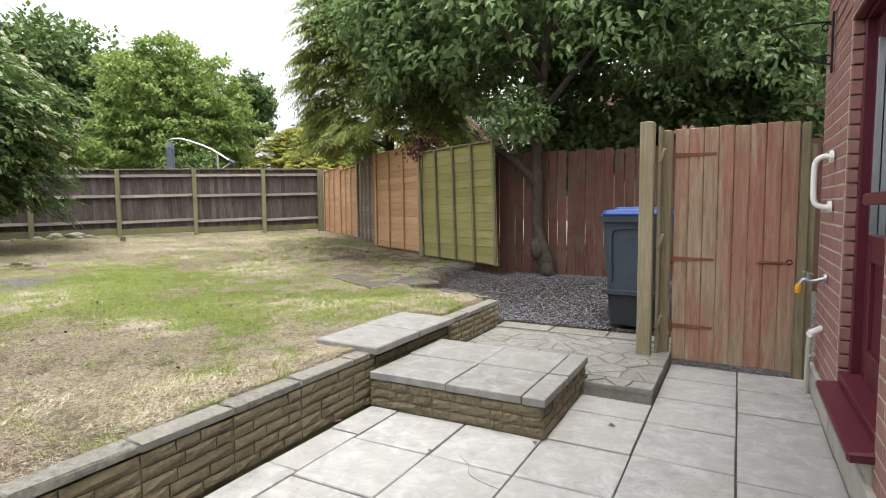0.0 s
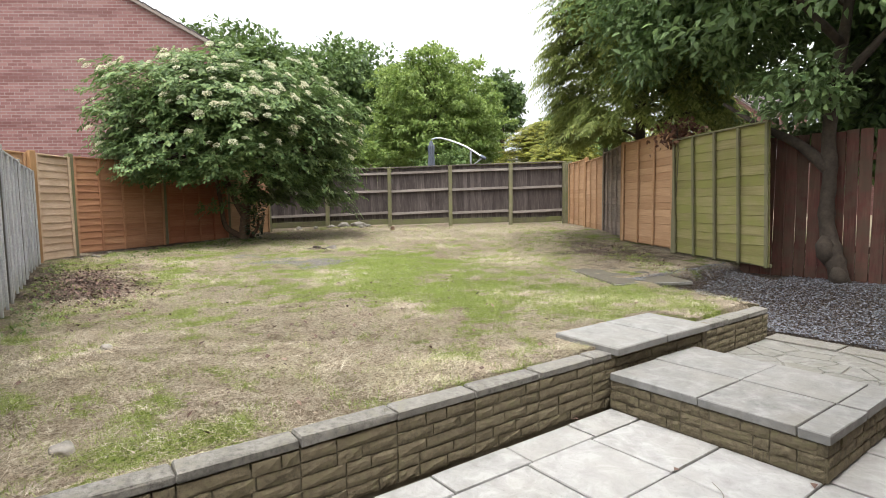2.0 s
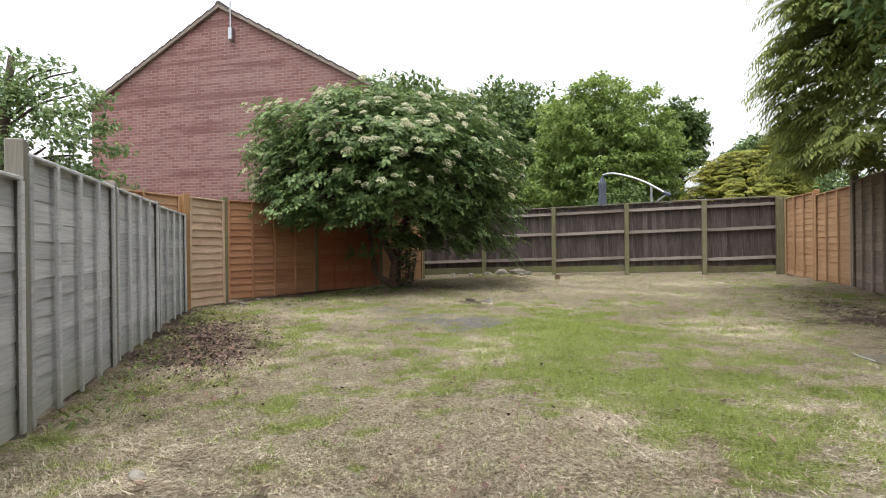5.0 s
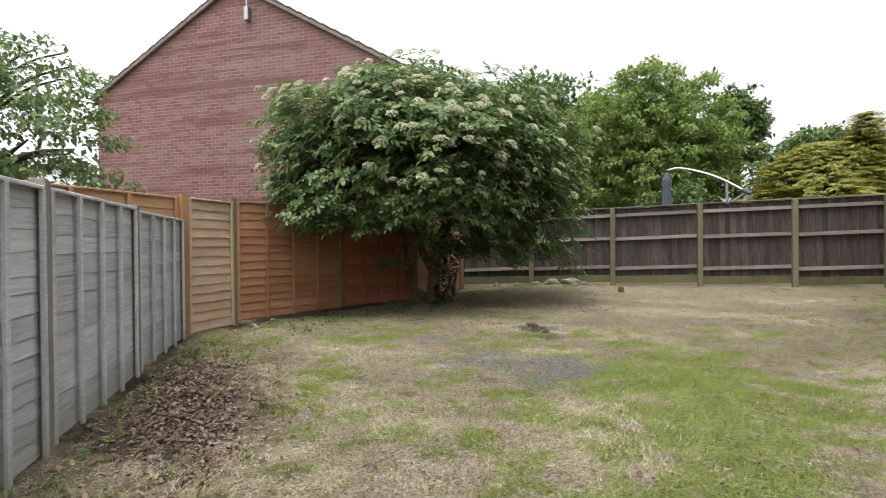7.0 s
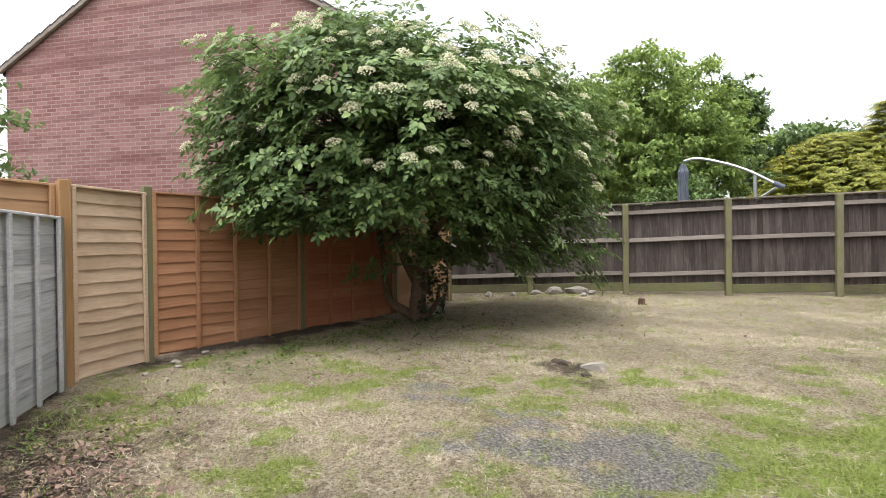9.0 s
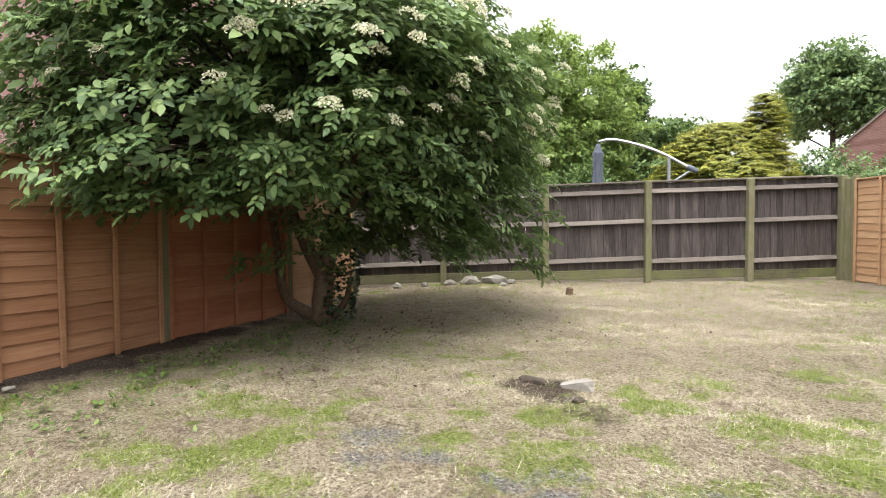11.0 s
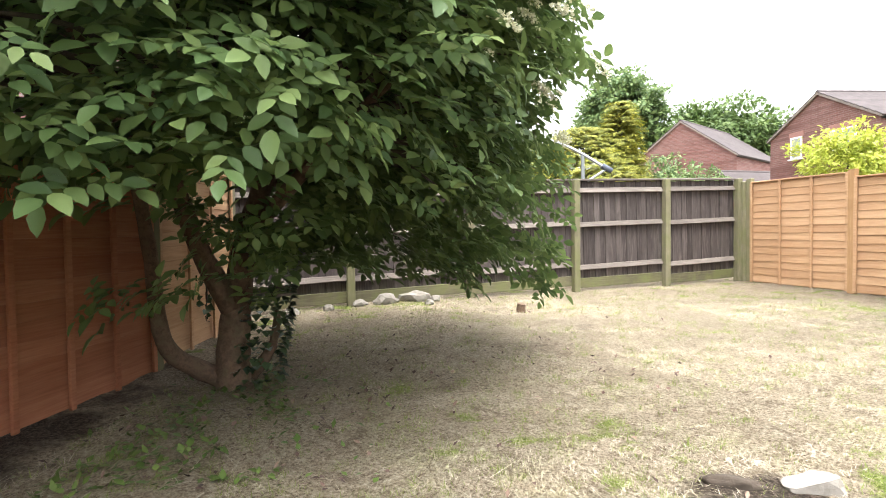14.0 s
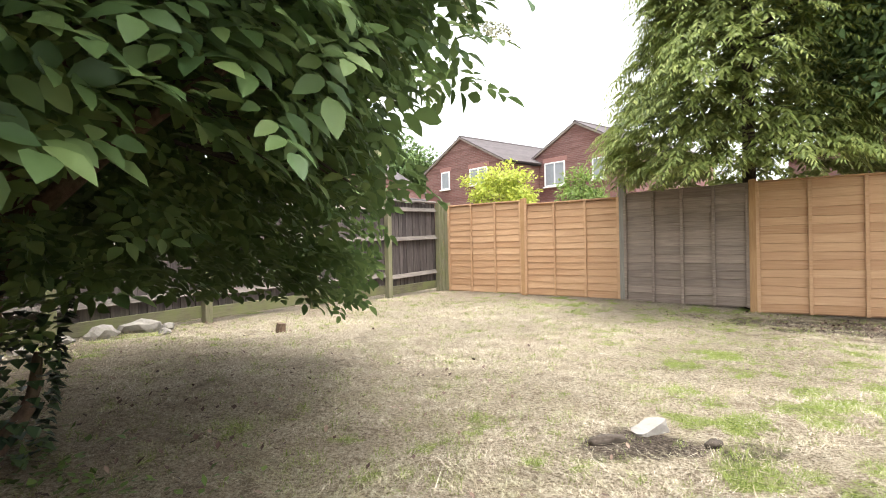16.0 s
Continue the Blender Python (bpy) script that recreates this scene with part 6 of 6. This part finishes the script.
rock("rock", -9.03, 4.21, 0.25, 0.15, 0.15, M_SPLIT, "pale split stone lying on the lawn", "rock", "", 1, 35, 0.3, True)
rock("log", -9.30, 4.07, 0.24, 0.065, 0.065, M_BARKDARK, "dark rotten log beside the pale stone", "log", "", 2, 20)
rock("clod", -8.8, 3.98, 0.09, 0.07, 0.05, M_BARKDARK, "dark clod of earth by the stone", "clod", "", 5, 20)
for k, (x, y, s) in enumerate(((-13.55, 7.10, 0.42), (-13.75, 6.78, 0.36), (-13.95, 6.5, 0.24), (-13.35, 7.3, 0.22), (-13.25, 7.05, 0.2), (-14.1, 6.1, 0.22), (-14.3, 5.7, 0.26))):
    rock("rock", x, y, s, s * 0.6, s * 0.5, M_ROCK, "pale rubble stone at the foot of the back fence", "rock", "rubble stones", 10 + k, 50 + 20 * k)
for k, (x, y, s) in enumerate(((-2.58, 0.09, 0.11), (-4.19, 0.37, 0.09), (-11.0, 0.75, 0.10), (-10.75, 0.8, 0.08), (-11.3, 1.0, 0.09), (-10.55, 0.55, 0.07))):
    rock("stone", x, y, s, s * 0.75, s * 0.5, M_SPLIT, "small pale stone on the ground", "stone", "small stones", 30 + k, 33 * k)
stump = tagged(new("stump", mesh_of("stump", *tube([(0, 0, -0.1), (0, 0, 0.05), (0.01, 0, 0.11)], [0.06, 0.055, 0.05], 10), M_BARK)), "small sawn stump standing in the dry grass", "stump")
stump.matrix_basis = pose(-12.07, 7.32, gz(-12.07, 7.32))


spot = tagged(new("lichen_spot", mesh_of("lichen_spot", *tube([(0, 0, 0), (0, 0, 0.004), (0.002, 0, 0.006)], [0.018, 0.016, 0.009], 11), M_COPING)), "white lichen spot on the wall coping", "lichen")
spot.matrix_basis = pose(-2.06, 1.27, 0.333)
crack = tagged(new("slab_crack", mesh_of("slab_crack", *tube(bend([(-1.18, 2.42, 0.0), (-1.10, 2.36, 0.0), (-1.06, 2.28, 0.0), (-0.99, 2.24, 0.0), (-0.87, 2.21, 0.0)], 4), [0.0014] * 17, 5), M_MORTAR)), "hairline crack across a patio slab", "crack")
crack.matrix_basis = pose(0, 0, -0.001)
for k, (x, y) in enumerate(((-0.60, 3.15), (-1.33, 2.37), (-0.88, 3.60), (-1.99, 2.50), (-0.9, 2.75))):
    lf = tagged(new("fallen_leaf", leaves("fallen_leaf", np.array([[0, 0, 0.006]]), np.array([[1.0, 0.3, 0.1]]), np.array([[0, 0, 1.0]]), np.array([0.045]), np.array([0.03]), M_LITTER, 0.2)), "dark fallen leaf on the patio", "leaf", "fallen leaves")
    lf.matrix_basis = pose(x, y, 0.0, 0, 0, 70 * k)


# ---- ground cover ----
def tri_field(name, x, y, length, width, height, lean, mat, seed, label, category, lift=0.0):
    """Blades or chips: one small triangle pair each, in one mesh."""
    rg = np.random.default_rng(seed)
    n = len(x)
    a = rg.random(n) * 6.283
    z = ground_z(x, y) + lift
    d = np.stack([np.cos(a), np.sin(a), 0 * a], 1)
    s = np.stack([-np.sin(a), np.cos(a), 0 * a], 1)
    b = np.stack([x, y, z], 1)
    way = d * lean[:, None] + np.array([0, 0, 1.0]) * height[:, None]
    me = leaves(name, b, way, d * 0.2 + np.array([0, 0, 1.0]) * (lean > height)[:, None] + s * 0.01 + d * (lean <= height)[:, None], length, width, mat, 0.12, 0.1)
    return tagged(new(name, me), label, category, kind="stuff")


def in_garden(x, y):
    """Inside the fences and off the patio, gravel and paving."""
    ok = (x < WALL_X - 0.12) & (x > -14.6)
    ok &= ~((x > -3.4) & (y + 0.2 * np.minimum(x + 2.1, 0) > 4.9))
    ok &= y > -0.28 - 0.065 * (x + 5.9) + 0.04 * (x < -3) * 0 + 0.06
    ok &= (x + 10.4) * 0.83 + (y + 0.01) * 0.56 > 0.05
    ok &= (x + 12.3) * 0.84 + (y - 2.08) * 0.53 > 0.05
    ok &= (x + 13.2) * 0.825 - (y - 7.95) * 0.565 > 0.02
    for p, q in ((K, R1), (R1, R2), (R2, R3), (R3, R4), (R4, R5)):
        ok &= ((q[0] - p[0]) * (y - p[1]) - (q[1] - p[1]) * (x - p[0])) < -0.05
    ok &= ~((np.abs((x + 3.86) * 0.883 - (y - 5.47) * 0.469) < 0.76) & (np.abs((x + 3.86) * 0.469 + (y - 5.47) * 0.883) < 0.43))
    ok &= ~((x > -2.5) & (y > 2.8) & (y < 3.95))
    return ok


def blade_field(name, x, y, length, width, rise, mat, seed, label, category, lift=0.0, a=None):
    rg = np.random.default_rng(seed)
    a = rg.random(len(x)) * 6.283 if a is None else a
    base = np.stack([x, y, ground_z(x, y) + lift * rg.random(len(x))], 1)
    way = np.stack([np.cos(a), np.sin(a), rise], 1)
    return tagged(new(name, blades(name, base, way, length, width, mat)), label, category, kind="stuff")


def cover():
    rg = np.random.default_rng(77)
    # matted straw: thin stems that lie along a wandering mowing direction, in swathes
    n = 1050000
    x, y = rg.uniform(-14.6, -2.1, n), rg.uniform(-0.6, 12.0, n)
    ok = in_garden(x, y) & (rg.random(n) < np.where(x > -6.5, 1.0, 0.62))
    x, y = x[ok], y[ok]
    soil, slaty, green, bleach = fields(x, y)
    lie = 1.6 * np.sin(1.9 * x + 1.2 * np.sin(2.3 * y)) + 1.3 * np.sin(2.6 * y - 1.1 * x) + rg.normal(size=len(x)) * 0.75
    swathe = 0.5 + 0.5 * np.sin(7.0 * x + 2.2 * np.sin(5.1 * y)) * np.sin(6.2 * y + 1.9 * np.sin(4.3 * x))
    s = rg.random(len(x)) < (0.58 + 0.48 * swathe) * (1 - 0.8 * soil) * (1 - 0.8 * slaty) * (1 - 0.75 * np.clip(2.2 * (green - 0.35), 0, 1))
    k = int(s.sum())
    straw_l = rg.uniform(0.03, 0.10, k)
    blade_field("straw", x[s], y[s], straw_l, rg.uniform(0.0013, 0.0030, k), rg.uniform(-0.05, 0.22, k) + 0.25 * (rg.random(k) < 0.12), M_STRAW, 79, "dry cut straw lying matted on the lawn", "straw", 0.014, lie[s])
    # green grass in tufts, thick where the lawn is green
    n = 100000
    tx, ty = rg.uniform(-14.6, -2.1, n), rg.uniform(-0.6, 12.0, n)
    ok = in_garden(tx, ty)
    tx, ty = tx[ok], ty[ok]
    soil, slaty, green, bleach = fields(tx, ty)
    ok = rg.random(len(tx)) < np.clip(1.9 * (green - 0.22), 0.07, 1) * (1 - 0.85 * soil) * (1 - 0.85 * slaty)
    tx, ty = tx[ok], ty[ok]
    per = 16
    gx, gy = np.repeat(tx, per), np.repeat(ty, per)
    sp = np.repeat(rg.uniform(0.012, 0.045, len(tx)), per)
    tall = np.repeat(rg.uniform(0.6, 1.35, len(tx)), per)
    gx, gy = gx + rg.normal(size=len(gx)) * sp, gy + rg.normal(size=len(gx)) * sp
    ok = in_garden(gx, gy)
    gx, gy, tall = gx[ok], gy[ok], tall[ok]
    k = len(gx)
    blade_field("grass", gx, gy, rg.uniform(0.022, 0.060, k) * tall, rg.uniform(0.0018, 0.0038, k), rg.uniform(0.3, 1.6, k), M_GRASS, 78, "green grass tufts in the worn lawn", "grass", -0.002)
    # thicker stalks and twigs here and there
    k = 700
    xt, yt = rg.uniform(-14, -2.3, k), rg.uniform(-0.4, 11, k)
    xt[:330], yt[:330] = -12.1 + rg.normal(size=330) * 1.0, 5.2 + rg.normal(size=330) * 1.5
    ok = in_garden(xt, yt)
    xt, yt = xt[ok], yt[ok]
    blade_field("twig_litter", xt, yt, rg.uniform(0.08, 0.24, len(xt)), rg.uniform(0.003, 0.006, len(xt)), rg.uniform(0.0, 0.10, len(xt)), M_STRAW, 83, "loose dry stalks on the lawn", "twigs", 0.015)
    # dead leaves by the grey fence and under the elder
    n = 2600
    xl = np.concatenate([-7.6 + rg.normal(size=n) * 0.95, -11.9 + rg.normal(size=900) * 1.15, -4.0 + rg.normal(size=250) * 1.2, -5.4 + rg.normal(size=900) * 1.0])
    yl = np.concatenate([0.5 + rg.normal(size=n) * 0.30, 4.0 + rg.normal(size=900) * 1.5, 2.0 + rg.normal(size=250) * 1.0, np.zeros(900)])
    yl[-900:] = 7.35 - 0.55 * (xl[-900:] + 5.4) + rg.normal(size=900) * 0.38
    ok = in_garden(xl, yl)
    xl, yl = xl[ok], yl[ok]
    k = len(xl)
    tri_field("dead_leaves", xl, yl, rg.uniform(0.02, 0.055, k), rg.uniform(0.015, 0.035, k), rg.uniform(-0.05, 1.0, k), np.ones(k), M_LITTER, 80, "brown dead leaves heaped on bare soil", "dead leaves", 0.012)
    # slate chips
    n = 20000
    xs, ys = rg.uniform(-3.5, -0.5, n), rg.uniform(5.12, 7.15, n)
    sel = ((R5[0] - R4[0]) * (ys - R4[1]) - (R5[1] - R4[1]) * (xs - R4[0])) < -0.02
    sel |= xs > -2.7
    xs, ys = xs[sel], ys[sel]
    xs2, ys2 = rg.uniform(-0.42, 0.48, 1500), rg.uniform(4.62, 6.5, 1500)
    xs, ys = np.concatenate([xs, xs2]), np.concatenate([ys, ys2])
    k = len(xs)
    tri_field("slate_chips", xs, ys, rg.uniform(0.014, 0.036, k), rg.uniform(0.011, 0.024, k), rg.uniform(-0.1, 0.5, k), np.ones(k), M_SLATE, 81, "blue-grey slate chippings", "gravel", 0.012)
    # weeds and suckers along fence feet
    m = 1100
    t = rg.random(m)
    line = rg.integers(0, 3, m)
    xw = np.where(line == 0, -10.2 + 5.2 * t, np.where(line == 1, -11.2 - 1.9 * t, -4.6 + 1.6 * t))
    yw = np.where(line == 0, 0.02 - 0.3 * t + 0.14, np.where(line == 1, 0.65 + 2.9 * t, 7.55 - 0.85 * t))
    xw, yw = xw + rg.normal(size=m) * 0.12 + np.where(line == 1, 0.25, 0), yw + rg.normal(size=m) * 0.10 + np.where(line == 2, -0.15, 0.05)
    ok = in_garden(xw, yw)
    xw, yw = xw[ok], yw[ok]
    k = len(xw)
    tri_field("weeds", xw, yw, rg.uniform(0.03, 0.08, k), rg.uniform(0.012, 0.03, k), rg.uniform(0.2, 0.7, k), rg.uniform(0.6, 1.0, k), M_WEED, 82, "low green weeds along the fence foot", "weeds")
    m = 1300
    t = rg.random(m) ** 0.8
    xi, yi = -10.9 - 1.55 * t + np.abs(rg.normal(size=m)) * 0.55, 0.75 + 2.9 * t + np.abs(rg.normal(size=m)) * 0.30
    keep = in_garden(xi, yi) & (np.sin(4.1 * xi + 2.0 * np.sin(3.7 * yi)) * np.sin(5.3 * yi) > -0.35)
    xi, yi = xi[keep], yi[keep]
    k = len(xi)
    tri_field("ground_ivy", xi, yi, rg.uniform(0.03, 0.07, k), rg.uniform(0.02, 0.045, k), rg.uniform(0.05, 0.7, k), rg.uniform(0.5, 1.0, k), M_WEED, 84, "low ivy and weeds creeping under the elder", "ground ivy", 0.01)


cover()
# the broken flags' pieces
crazy(flags, -0.75, 0.75, -0.43, 0.43, 0.047, 9, 8, M_FLAG)
